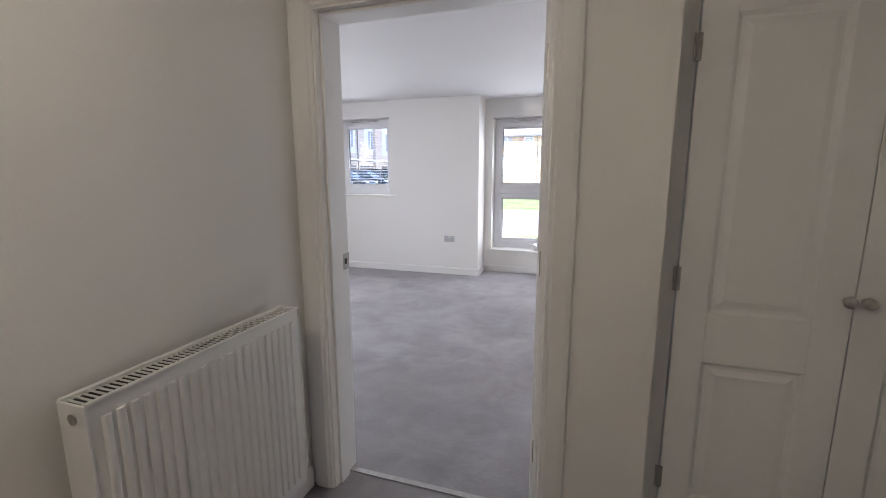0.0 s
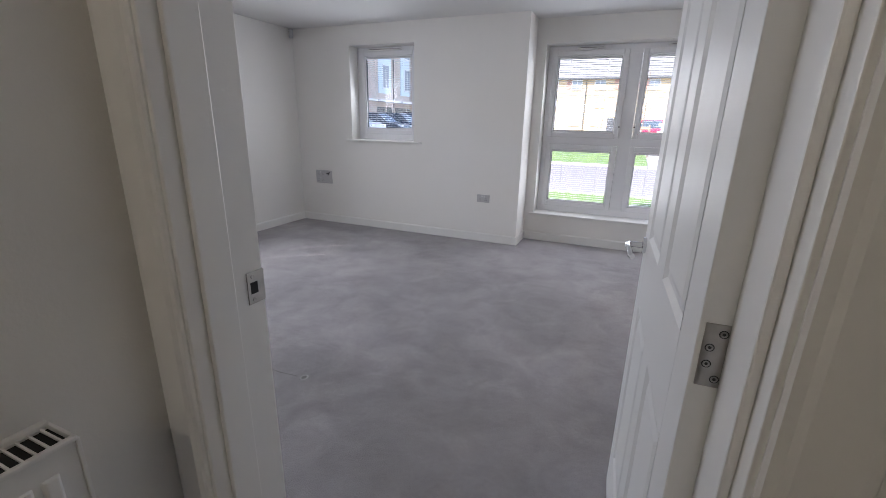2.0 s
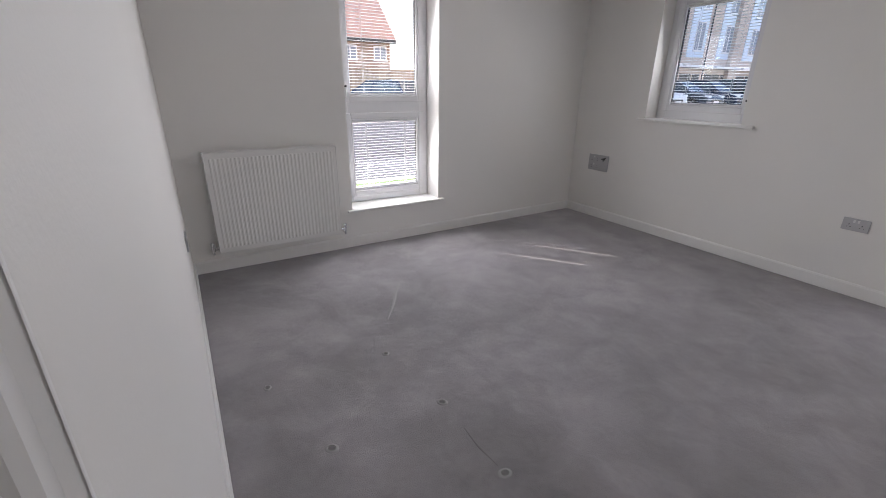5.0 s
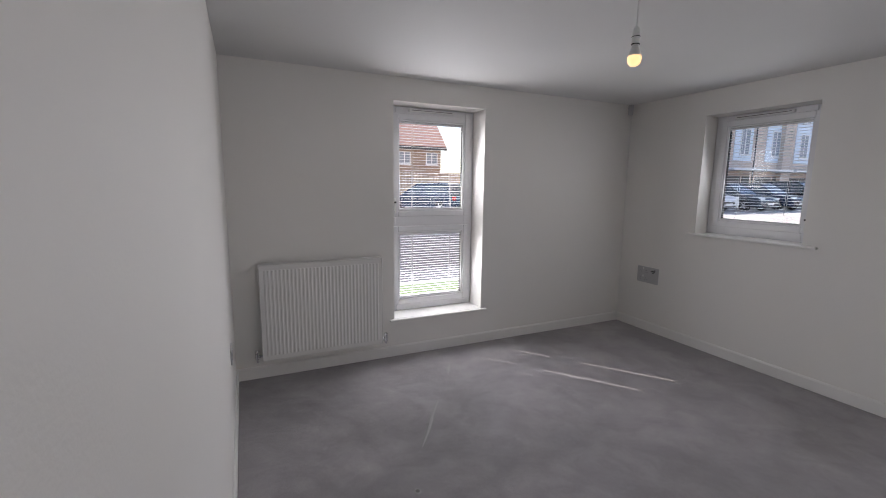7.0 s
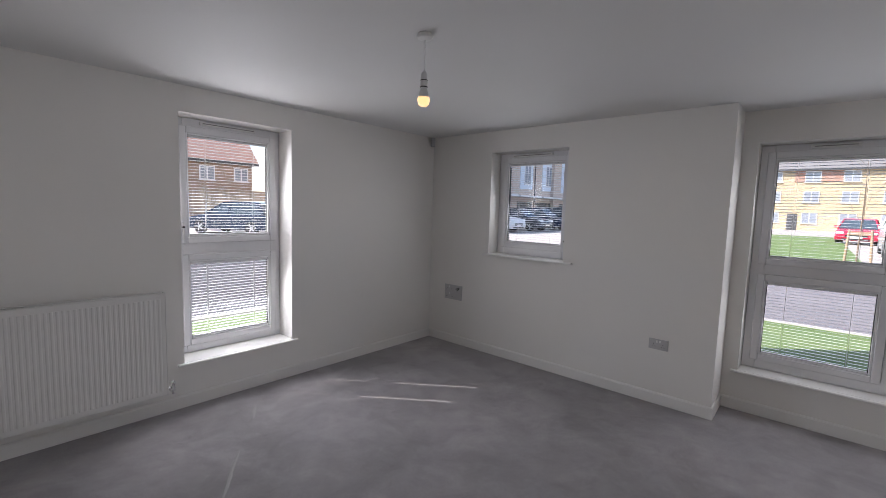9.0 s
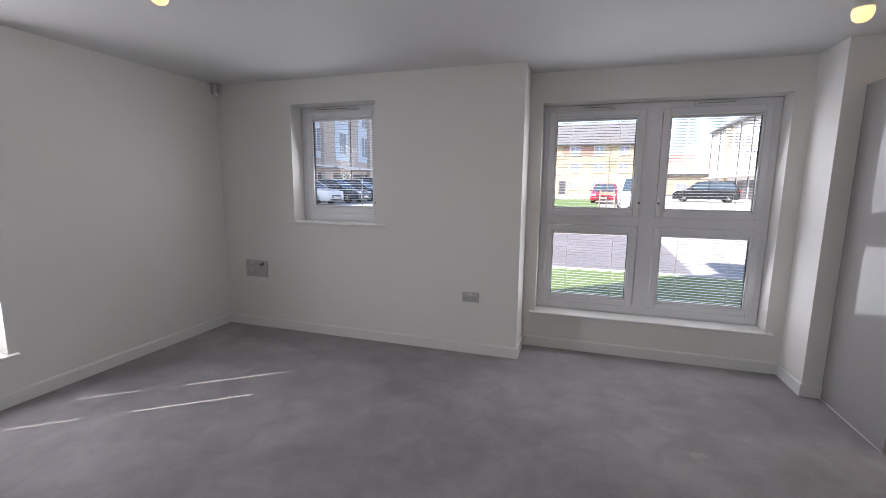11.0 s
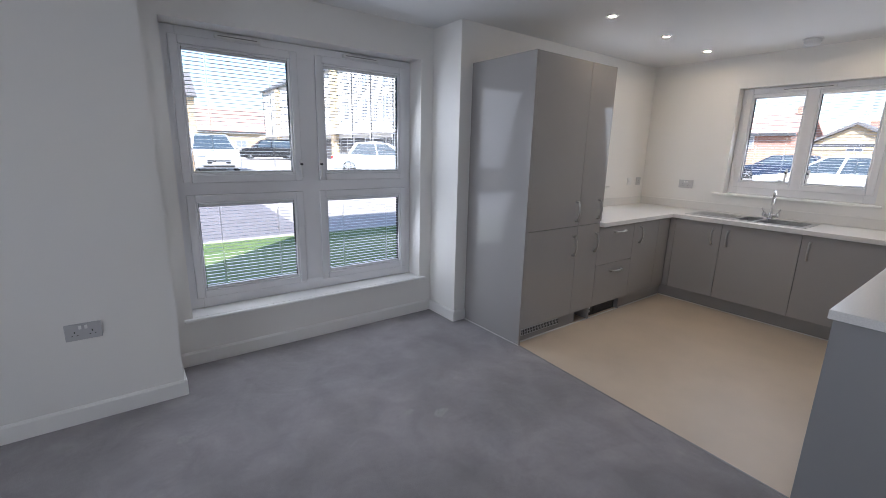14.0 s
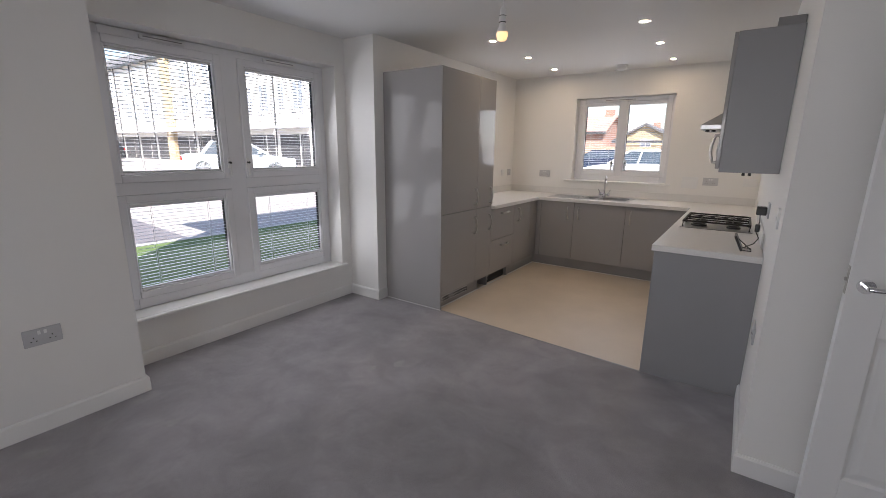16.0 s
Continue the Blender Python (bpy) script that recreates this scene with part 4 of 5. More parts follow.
for x0, x1 in ((0.02, 0.278), (0.284, 0.542)):
    a, b_, c, d_ = HX + x0, HX + x1, HY0 + 0.02, HY0 + 0.45
    z = ZW + 0.052
    gs = Mesh()
    gs.tube([(a, c, z - 0.046), (a, c, z), (b_, c, z), (b_, c, z - 0.046)], 0.0075, 6).tube([(a, d_, z - 0.046), (a, d_, z), (b_, d_, z), (b_, d_, z - 0.046)], 0.0075, 6)
    gs.tube([(a, c, z), (a, d_, z)], 0.0075, 6).tube([(b_, c, z), (b_, d_, z)], 0.0075, 6)
    for f in (0.25, 0.5, 0.75):
        gs.tube([(a, c + (d_ - c) * f, z), (b_, c + (d_ - c) * f, z)], 0.005, 6)
    gs.tube([((a + b_) / 2, c, z), ((a + b_) / 2, d_, z)], 0.005, 6)
    part(gs, "pan_support", IRON, hob, label="black cast iron pan support")

wallu = unit("wall_cupboard", (1.7, 3.35, 1.345), "grey gloss kitchen wall cupboard beside the cooker hood")
part(Mesh().box(1.320, YK + 0.001, 1.345, 1.338, 3.478, 2.085, 0.0015), "end_panel", SATING, wallu)
part(Mesh().box(1.338, YK + 0.002, 1.363, 2.13, 3.458, 2.085), "body", MATTG, wallu)
front(wallu, "y", 3.498, 1.322, 1.73, 1.363, 2.085, 1, ((1.365, 1.40), (1.365, 1.55)))
front(wallu, "y", 3.498, 1.73, 2.13, 1.363, 2.085, 1, ((2.09, 1.40), (2.09, 1.55)))
pe = Mesh()
for y in (3.33, 3.36):
    pe.cyl((1.45, y, 1.325), (1.45, y, 1.346), 0.008, n=10)
part(pe, "puck", BLACK, wallu)
duct = thing("duct_box", (1.6, 3.3, 2.086), "dark grey boxed duct above the wall cupboard", "duct")
part(Mesh().box(1.40, YK + 0.001, 2.086, 2.13, YK + 0.118, 2.146, 0.003), "box", MATTG, duct)

hood = thing("cooker_hood", (2.5, 3.4, 1.6), "stainless steel chimney cooker hood above the hob", "cooker hood")
hm = Mesh().box(2.17, YK + 0.013, 1.622, 2.77, 3.665, 1.655, 0.003)
hv = [hm.bm.verts.new(p) for p in ((2.17, YK + 0.013, 1.655), (2.77, YK + 0.013, 1.655), (2.77, 3.665, 1.655), (2.17, 3.665, 1.655), (2.35, YK + 0.013, 1.765), (2.59, YK + 0.013, 1.765), (2.59, 3.52, 1.765), (2.35, 3.52, 1.765))]
for q in ((0, 1, 5, 4), (1, 2, 6, 5), (2, 3, 7, 6), (3, 0, 4, 7), (4, 5, 6, 7)):
    hm.bm.faces.new([hv[i] for i in q])
part(hm, "canopy", STEEL, hood)
part(Mesh().box(2.36, YK + 0.013, 1.765, 2.58, 3.512, 1.88, 0.002).box(2.365, YK + 0.013, 1.88, 2.575, 3.506, 2.02, 0.002), "chimney", STEEL, hood)
hu = Mesh()
for y in (3.59, 3.63):
    hu.cyl((2.3, y, 1.610), (2.3, y, 1.624), 0.014, n=14)
part(hu, "button", BLACK, hood)


# ---- sockets, switches, detector, lamps ----
def plate(at, side, w, h, rows, name, label, group=""):
    """A wiring plate: local x along the wall, y into the room, z up. rows: what is on it, (kind, x, z)."""
    turn = {"north": 180, "east": 90, "south": 0, "west": -90}[side]
    p = thing(name, at, label, name.replace("_", " "), group, turn=turn)
    part(Mesh().box(-w / 2, -0.001, -h / 2, w / 2, 0.009, h / 2, 0.003), "plate", PLATE if name == "socket" else PLASTIC, p, True)
    holes, keys = Mesh(), Mesh()
    nh = nk = 0
    for kind, x, z in rows:
        if kind == "pins":
            holes.box(x - 0.0025, 0.0075, z + 0.004, x + 0.0025, 0.0096, z + 0.012).box(x - 0.0135, 0.0075, z - 0.012, x - 0.0075, 0.0096, z - 0.008).box(x + 0.0075, 0.0075, z - 0.012, x + 0.0135, 0.0096, z - 0.008)
            nh += 1
        elif kind == "rocker":
            keys.box(x - 0.006, 0.006, z - 0.010, x + 0.006, 0.0125, z + 0.010, 0.002)
            nk += 1
        elif kind == "jack":
            holes.cyl((x, 0.008, z), (x, 0.019, z), 0.006, n=12)
            nh += 1
    if nh:
        part(holes, "pin_hole", DARK, p, True, kind="stuff")
    if nk:
        part(keys, "rocker_switch", PLASTIC, p, True)
    return p


DOUBLE = [("pins", -0.036, -0.008), ("pins", 0.036, -0.008), ("rocker", -0.012, 0.024), ("rocker", 0.012, 0.024)]
plate((-1.11, YN, 0.508), "north", 0.150, 0.088, DOUBLE, "socket", "white plastic double socket on the wall", "double sockets")
plate((-3.365, YN, 0.608), "north", 0.262, 0.172, [("pins", 0.09, 0.035), ("pins", 0.018, 0.035), ("rocker", 0.054, 0.062), ("pins", 0.09, -0.045), ("pins", 0.018, -0.045), ("rocker", 0.054, -0.018), ("jack", -0.05, 0.045), ("jack", -0.068, 0.05), ("jack", -0.086, 0.045), ("jack", -0.07, 0.03), ("jack", -0.09, 0.06)], "socket", "large white media plate with sockets and aerial jacks")
plate((XE, 5.655, 1.155), "east", 0.150, 0.088, DOUBLE, "socket", "white plastic double socket above the worktop", "double sockets")
plate((XE, 3.66, 1.135), "east", 0.150, 0.088, DOUBLE, "socket", "white plastic double socket above the worktop", "double sockets")
plate((XE, 3.865, 1.115), "east", 0.165, 0.135, [("rocker", -0.045, 0.03), ("rocker", -0.015, 0.03), ("rocker", 0.015, 0.03), ("rocker", 0.045, 0.03), ("rocker", -0.045, -0.03), ("rocker", -0.015, -0.03), ("rocker", 0.015, -0.03)], "switch_panel", "white grid of appliance switches")
plate((XE, 3.285, 1.14), "east", 0.135, 0.085, [("rocker", -0.03, 0.0)], "switch_panel", "white cooker switch plate")
plate((3.90, YN, 1.155), "north", 0.088, 0.088, [("rocker", 0, 0)], "light_switch", "white single switch plate above the worktop")
plate((4.09, YN, 1.155), "north", 0.088, 0.088, [("pins", 0, -0.005)], "socket", "white single socket above the worktop")
plate((0.80, YK, 1.17), "south", 0.088, 0.088, [("rocker", -0.012, 0), ("rocker", 0.012, 0)], "light_switch", "white light switch on the wall beside the peninsula")
plate((0.98, YK, 0.56), "south", 0.150, 0.088, DOUBLE, "socket", "white plastic double socket low on the wall", "double sockets")
plate((1.62, YK, 1.12), "south", 0.150, 0.088, DOUBLE, "socket", "white plastic double socket above the hob worktop", "double sockets")
plate((-3.0, YS, 0.508), "south", 0.150, 0.088, DOUBLE, "socket", "white plastic double socket on the wall", "double sockets")

meter = thing("energy_monitor", (1.50, 3.33, ZW), "small black energy display on a wire stand", "display")
part(Mesh().prism([(3.30, ZW + 0.004), (3.312, ZW), (3.352, ZW + 0.085), (3.340, ZW + 0.09)], 1.42, 1.56, "x", 0.002), "screen", BLACK, meter)
part(Mesh().tube([(1.44, 3.305, ZW + 0.004), (1.44, 3.26, ZW + 0.004), (1.54, 3.26, ZW + 0.004), (1.54, 3.305, ZW + 0.004)], 0.003, 6).tube([(1.49, 3.26, ZW + 0.004), (1.49, 3.335, ZW + 0.07)], 0.003, 6), "stand", BLACK, meter)
adapter = thing("plug_adapter", (1.66, YK + 0.01, 1.10), "black plug adapter with a cable hanging to the worktop", "charger")
part(Mesh().box(1.62, YK + 0.010, 1.085, 1.69, YK + 0.062, 1.135, 0.005), "body", BLACK, adapter)
part(Mesh().tube([(1.655, YK + 0.04, 1.087), (1.65, YK + 0.035, 1.04), (1.62, YK + 0.05, 0.99), (1.58, YK + 0.03, 0.95), (1.545, YK + 0.05, 0.92), (1.52, YK + 0.09, 0.90)], 0.003, 6).box(1.60, YK + 0.03, 0.985, 1.635, YK + 0.055, 1.03, 0.004), "cable", BLACK, adapter)

pir = thing("alarm_sensor", (XW + 0.055, YN - 0.04, 2.318), "small grey-white alarm sensor in the ceiling corner", "alarm sensor", turn=-45)
part(Mesh().prism([(-0.030, 0.0), (0.030, 0.0), (0.030, 0.03), (0.018, 0.052), (-0.018, 0.052), (-0.030, 0.03)], 0.0, 0.10, "z", 0.004), "case", PLATE, pir, True).rotation_euler = (0, 0, radians(180))
part(Mesh().box(-0.012, -0.054, 0.066, 0.012, -0.050, 0.071), "lens", BLACK, pir, True)

smoke = thing("smoke_alarm", (3.87, 4.675, H - 0.04), "round white smoke alarm on the ceiling", "smoke alarm")
part(Mesh().lathe([(0.030, -0.014), (0.048, -0.008), (0.058, 0.004), (0.059, 0.020), (0.054, 0.021), (0.054, 0.026), (0.067, 0.027), (0.067, 0.040)], (3.87, 4.675, H - 0.041), 28), "case", PLASTIC, smoke)


def pendant(x, y, drop, label, lit=BULB):
    """Ceiling rose, flex, lampholder and a bare lit bulb; local z 0 is the ceiling."""
    p = thing("pendant_lamp", (x, y, H), label, "lamp", "bare pendant bulbs")
    part(Mesh().lathe([(0.036, -0.001), (0.040, -0.010), (0.036, -0.022), (0.012, -0.028)], n=24), "ceiling_rose", PLASTIC, p, True)
    part(Mesh().cyl((0, 0, -0.025), (0, 0, -drop + 0.165), 0.003, n=8), "flex", PLASTIC, p, True)
    h = -drop
    part(Mesh().lathe([(0.006, h + 0.170), (0.014, h + 0.160), (0.016, h + 0.128), (0.018, h + 0.126), (0.018, h + 0.098), (0.016, h + 0.096)], n=18), "lampholder", PLASTIC, p, True)
    for z in (h + 0.1235, h + 0.0925):
        part(Mesh().lathe([(0.0165, z + 0.005), (0.0187, z + 0.004), (0.0187, z + 0.001), (0.0165, z)], n=18), "collar", BLACK, p, True)
    part(Mesh().lathe([(0.014, h + 0.096), (0.017, h + 0.080), (0.027, h + 0.052), (0.029, h + 0.045)], n=20), "bulb_neck", PLASTIC, p, True)
    part(Mesh().lathe([(0.0285, h + 0.046), (0.0305, h + 0.036), (0.0300, h + 0.026), (0.0255, h + 0.012), (0.016, h + 0.003), (0.004, h)], n=22), "bulb", lit, p, True, "glowing warm white bulb")
    return p


pendant(-1.695, 3.87, 0.345, "bare warm bulb on a white flex from the living room ceiling")
pendant(0.62, 4.525, 0.405, "bare warm bulb on a white flex from the dining end ceiling")
# assumed lamp, out of view, placed to balance the brightness of the hall walls
pendant(0.02, 0.34, 0.345, "unseen bare warm bulb on a white flex, added to light the hall", UNSEENBULB)


def downlight(x, y):
    d = thing("downlight", (x, y, H), "small lit recessed ceiling spotlight with a chrome rim", "downlight", "kitchen downlights")
    part(Mesh().lathe([(0.024, -0.001), (0.026, -0.003), (0.033, -0.006), (0.043, -0.006), (0.046, -0.001)], n=24), "rim", CHROME, d, True)
    part(Mesh().lathe([(0.0235, -0.0015), (0.0235, -0.003)], n=20), "lens", SPOT, d, True)
    return d


first = downlight(2.11, 5.405)
for x, y in ((2.93, 5.42), (3.73, 5.43), (2.185, 4.135), (2.965, 4.145), (3.78, 4.14)):
    copy_thing(first, pose(x, y, H))


# furniture dents and marks pressed into the carpet
def dent(x, y, r, turn):
    """A pressed hollow with a lifted rim of pale pile round it."""
    rim_ = Mesh().lathe([(r * 1.45, 0.0), (r * 1.15, 0.0035), (r * 0.85, 0.0035), (r * 0.78, 0.0002)], n=14)
    hollow = Mesh().lathe([(r * 0.80, 0.0026), (r * 0.45, 0.0022), (r * 0.12, 0.0028), (r * 0.02, 0.0028)], n=14)
    for m, mat in ((rim_, LIFTED), (hollow, DENT)):
        d = new("carpet_dent", m.data("carpet_dent", mat))
        d.parent = floor
        d.matrix_basis = pose(x, y, 0.0005, 0, 0, turn) @ Matrix.Diagonal((1.25, 1, 1, 1))


for x, y, r in ((-1.09, 3.04, 0.017), (-1.55, 3.035, 0.016), (-2.04, 2.965, 0.014), (-2.07, 2.35, 0.014), (-1.545, 2.505, 0.018), (-1.09, 2.51, 0.019)):
    dent(x, y, r * 0.95, x * 90)


# pale and dark scuffs where the pile is brushed over, each a low ridge that tapers at both ends
def scuff(path, width, mat, rise=0.0016):
    m, n = Mesh(), 14
    pts = [Vector((*p, 0)) for p in path]
    line = []
    for i in range(n + 1):
        k = i / n * (len(pts) - 1)
        j = min(int(k), len(pts) - 2)
        line.append(pts[j].lerp(pts[j + 1], k - j))
    rows = []
    for i, p in enumerate(line):
        way = (line[min(i + 1, n)] - line[max(i - 1, 0)]).normalized()
        side = Vector((-way.y, way.x, 0))
        w = width * (0.15 + 0.85 * math.sin(math.pi * (i + 0.3) / (n + 0.6))) * (0.75 + 0.5 * random.random())
        rows.append([m.bm.verts.new(p + side * w * s + Vector((0, 0, z))) for s, z in ((-0.5, 0.0003), (0.0, rise), (0.5, 0.0003))])
    for a, b in zip(rows, rows[1:]):
        for j in range(2):
            m.bm.faces.new((a[j], b[j], b[j + 1], a[j + 1]))
    bmesh.ops.recalc_face_normals(m.bm, faces=m.bm.faces[:])
    d = new("carpet_scuff", m.data("carpet_scuff", mat))
    d.parent = floor


random.seed(11)
scuff([(-3.386, 3.797), (-3.30, 3.745), (-3.19, 3.69)], 0.022, LIFTED)
scuff([(-2.86, 3.45), (-2.70, 3.34), (-2.54, 3.245), (-2.37, 3.125)], 0.024, LIFTED)
scuff([(-1.36, 3.034), (-1.25, 3.026), (-1.13, 3.038)], 0.005, DENT)
scuff([(-1.24, 2.50), (-1.16, 2.515), (-1.11, 2.51)], 0.005, DENT)
for x, y, w in ((0.44, 5.13, 0.07), (0.30, 5.24, 0.045), (-0.76, 5.69, 0.07), (-1.24, 5.93, 0.04), (0.47, 5.14, 0.05), (-2.2, 4.9, 0.04)):
    scuff([(x - 0.03, y - 0.02), (x, y + 0.01), (x + 0.035, y + 0.004)], w, LIFTED)

# ---- outside ----
def ground_z(x, y):
    def s(t):
        t = min(1, max(0, t))
        return t * t * (3 - 2 * t)
    n = s((y - 6.8) / 14.0)
    return -0.16 + 0.45 * n + 0.25 * (1 - n) * s((abs(x - 0.2) - 5) / 12)


def sheet(x0, x1, y0, y1, step, lift, thick=0.0):
    m = Mesh()
    nx, ny = max(1, round((x1 - x0) / step)), max(1, round((y1 - y0) / step))
    v = [[m.bm.verts.new((x0 + (x1 - x0) * i / nx, y0 + (y1 - y0) * j / ny, ground_z(x0 + (x1 - x0) * i / nx, y0 + (y1 - y0) * j / ny) + lift)) for j in range(ny + 1)] for i in range(nx + 1)]
    for i in range(nx):
        for j in range(ny):
            m.bm.faces.new((v[i][j], v[i + 1][j], v[i + 1][j + 1], v[i][j + 1]))
    if thick:
        rim_ = [f for f in m.bm.edges if f.is_boundary]
        ext = bmesh.ops.extrude_edge_only(m.bm, edges=rim_)
        bmesh.ops.translate(m.bm, verts=[g for g in ext["geom"] if isinstance(g, bmesh.types.BMVert)], vec=(0, 0, -thick))
    return m


PAVE = paving_material("light_block_paving", (0.40, 0.375, 0.36), (0.34, 0.32, 0.31), (0.24, 0.23, 0.22))
ASPH = material("grey_asphalt", (0.135, 0.128, 0.140), 0.9, grain=(1.2, (0.16, 0.152, 0.165), 2), bump=0.004, bump_scale=80)
DARKASPH = material("dark_asphalt", (0.042, 0.043, 0.052), 0.95, grain=(1.2, (0.056, 0.056, 0.064), 2), bump=0.004, bump_scale=80)
GRASS = material("lawn_grass", (0.085, 0.145, 0.045), 0.9, grain=(1.6, (0.125, 0.18, 0.055), 2), bump=0.02, bump_scale=60)
KERB = material("pale_kerb_stone", (0.45, 0.44, 0.42), 0.85, grain=(12, (0.38, 0.37, 0.35), 2))
g = sheet(-60, 60, -40, 120, 2.5, 0.0)
ring_pts = [(-60, -40), (60, -40), (60, 120), (-60, 120)]
far = [(-3000, -3000), (3000, -3000), (3000, 3000), (-3000, 3000)]
for i in range(4):
    a, b = ring_pts[i], ring_pts[(i + 1) % 4]
    c, d = far[(i + 1) % 4], far[i]
    g.bm.faces.new([g.bm.verts.new((*p, ground_z(*p))) for p in (a, b, c, d)])
bmesh.ops.recalc_face_normals(g.bm, faces=g.bm.faces[:])
solid(g, "ground", PAVE, "pale block paving of the parking court", "paving", smooth=False)
solid(sheet(-30, 1.75, 10.83, 15.2, 1.0, 0.02, 0.05), "road", ASPH, "grey asphalt road in front of the house", "road")
solid(sheet(-5.5, 12, 6.84, 10.7, 0.7, 0.05, 0.2), "lawn", GRASS, "mown green lawn below the windows", "lawn")
solid(sheet(-4.5, 0.9, 15.4, 46, 1.5, 0.05, 0.2), "lawn", GRASS, "mown green lawn across the road", "lawn")
solid(sheet(-6.5, -4.1, -6, 6.0, 0.6, 0.09, 0.25), "lawn", GRASS, "mown green lawn beside the house", "lawn")
solid(sheet(-15, -6.62, -6, 10.8, 0.6, 0.055, 0.08), "driveway", DARKASPH, "dark grey asphalt driveway beside the house", "driveway")
solid(sheet(-6.62, -6.5, -6, 6.0, 0.6, 0.11, 0.25), "kerb", KERB, "pale concrete kerb along the side lawn", "kerb")
kb = sheet(-5.5, 12, 10.7, 10.82, 0.7, 0.06, 0.2)
solid(kb, "kerb", KERB, "pale concrete kerb along the lawn", "kerb")
solid(sheet(-4.5, 0.9, 15.25, 15.4, 0.7, 0.07, 0.2), "kerb", KERB, "pale concrete kerb along the far lawn", "kerb")

RENDER = material("white_render", (0.74, 0.73, 0.70), 0.9, grain=(0.5, (0.68, 0.67, 0.64), 2), bump=0.003, bump_scale=60)
YBRICK = brick_material("yellow_brick", (0.56, 0.44, 0.26), (0.50, 0.38, 0.22), (0.52, 0.48, 0.42))
BEIGE = brick_material("beige_brick", (0.66, 0.53, 0.46), (0.60, 0.48, 0.41), (0.50, 0.47, 0.43))
RBRICK = brick_material("red_brick", (0.42, 0.22, 0.16), (0.36, 0.18, 0.13), (0.42, 0.37, 0.33))
BRBRICK = brick_material("brown_brick", (0.40, 0.27, 0.19), (0.34, 0.225, 0.155), (0.42, 0.38, 0.34))
SLATE = material("grey_roof_tiles", (0.13, 0.13, 0.14), 0.8, grain=(3, (0.17, 0.165, 0.165), 2))
RTILE = material("red_roof_tiles", (0.48, 0.30, 0.25), 0.85, grain=(4, (0.42, 0.25, 0.205), 2))
CLAD = material("blue_grey_cladding", (0.66, 0.73, 0.82), 0.6, grain=(1, (0.62, 0.69, 0.78), 2))
GARAGE = material("dark_grey_garage_door", (0.06, 0.062, 0.068), 0.5, grain=(2, (0.075, 0.077, 0.082), 2))
# pale blue-grey base stands in for the sky reflected in distant panes
WGLASS = material("far_glass_sky_tone", (0.24, 0.27, 0.32), 0.05, grain=(0.6, (0.32, 0.35, 0.40), 2))
FENCE = material("weathered_fence_timber", (0.42, 0.31, 0.22), 0.9, spread=0.15, grain=(6, (0.34, 0.25, 0.175), 2))


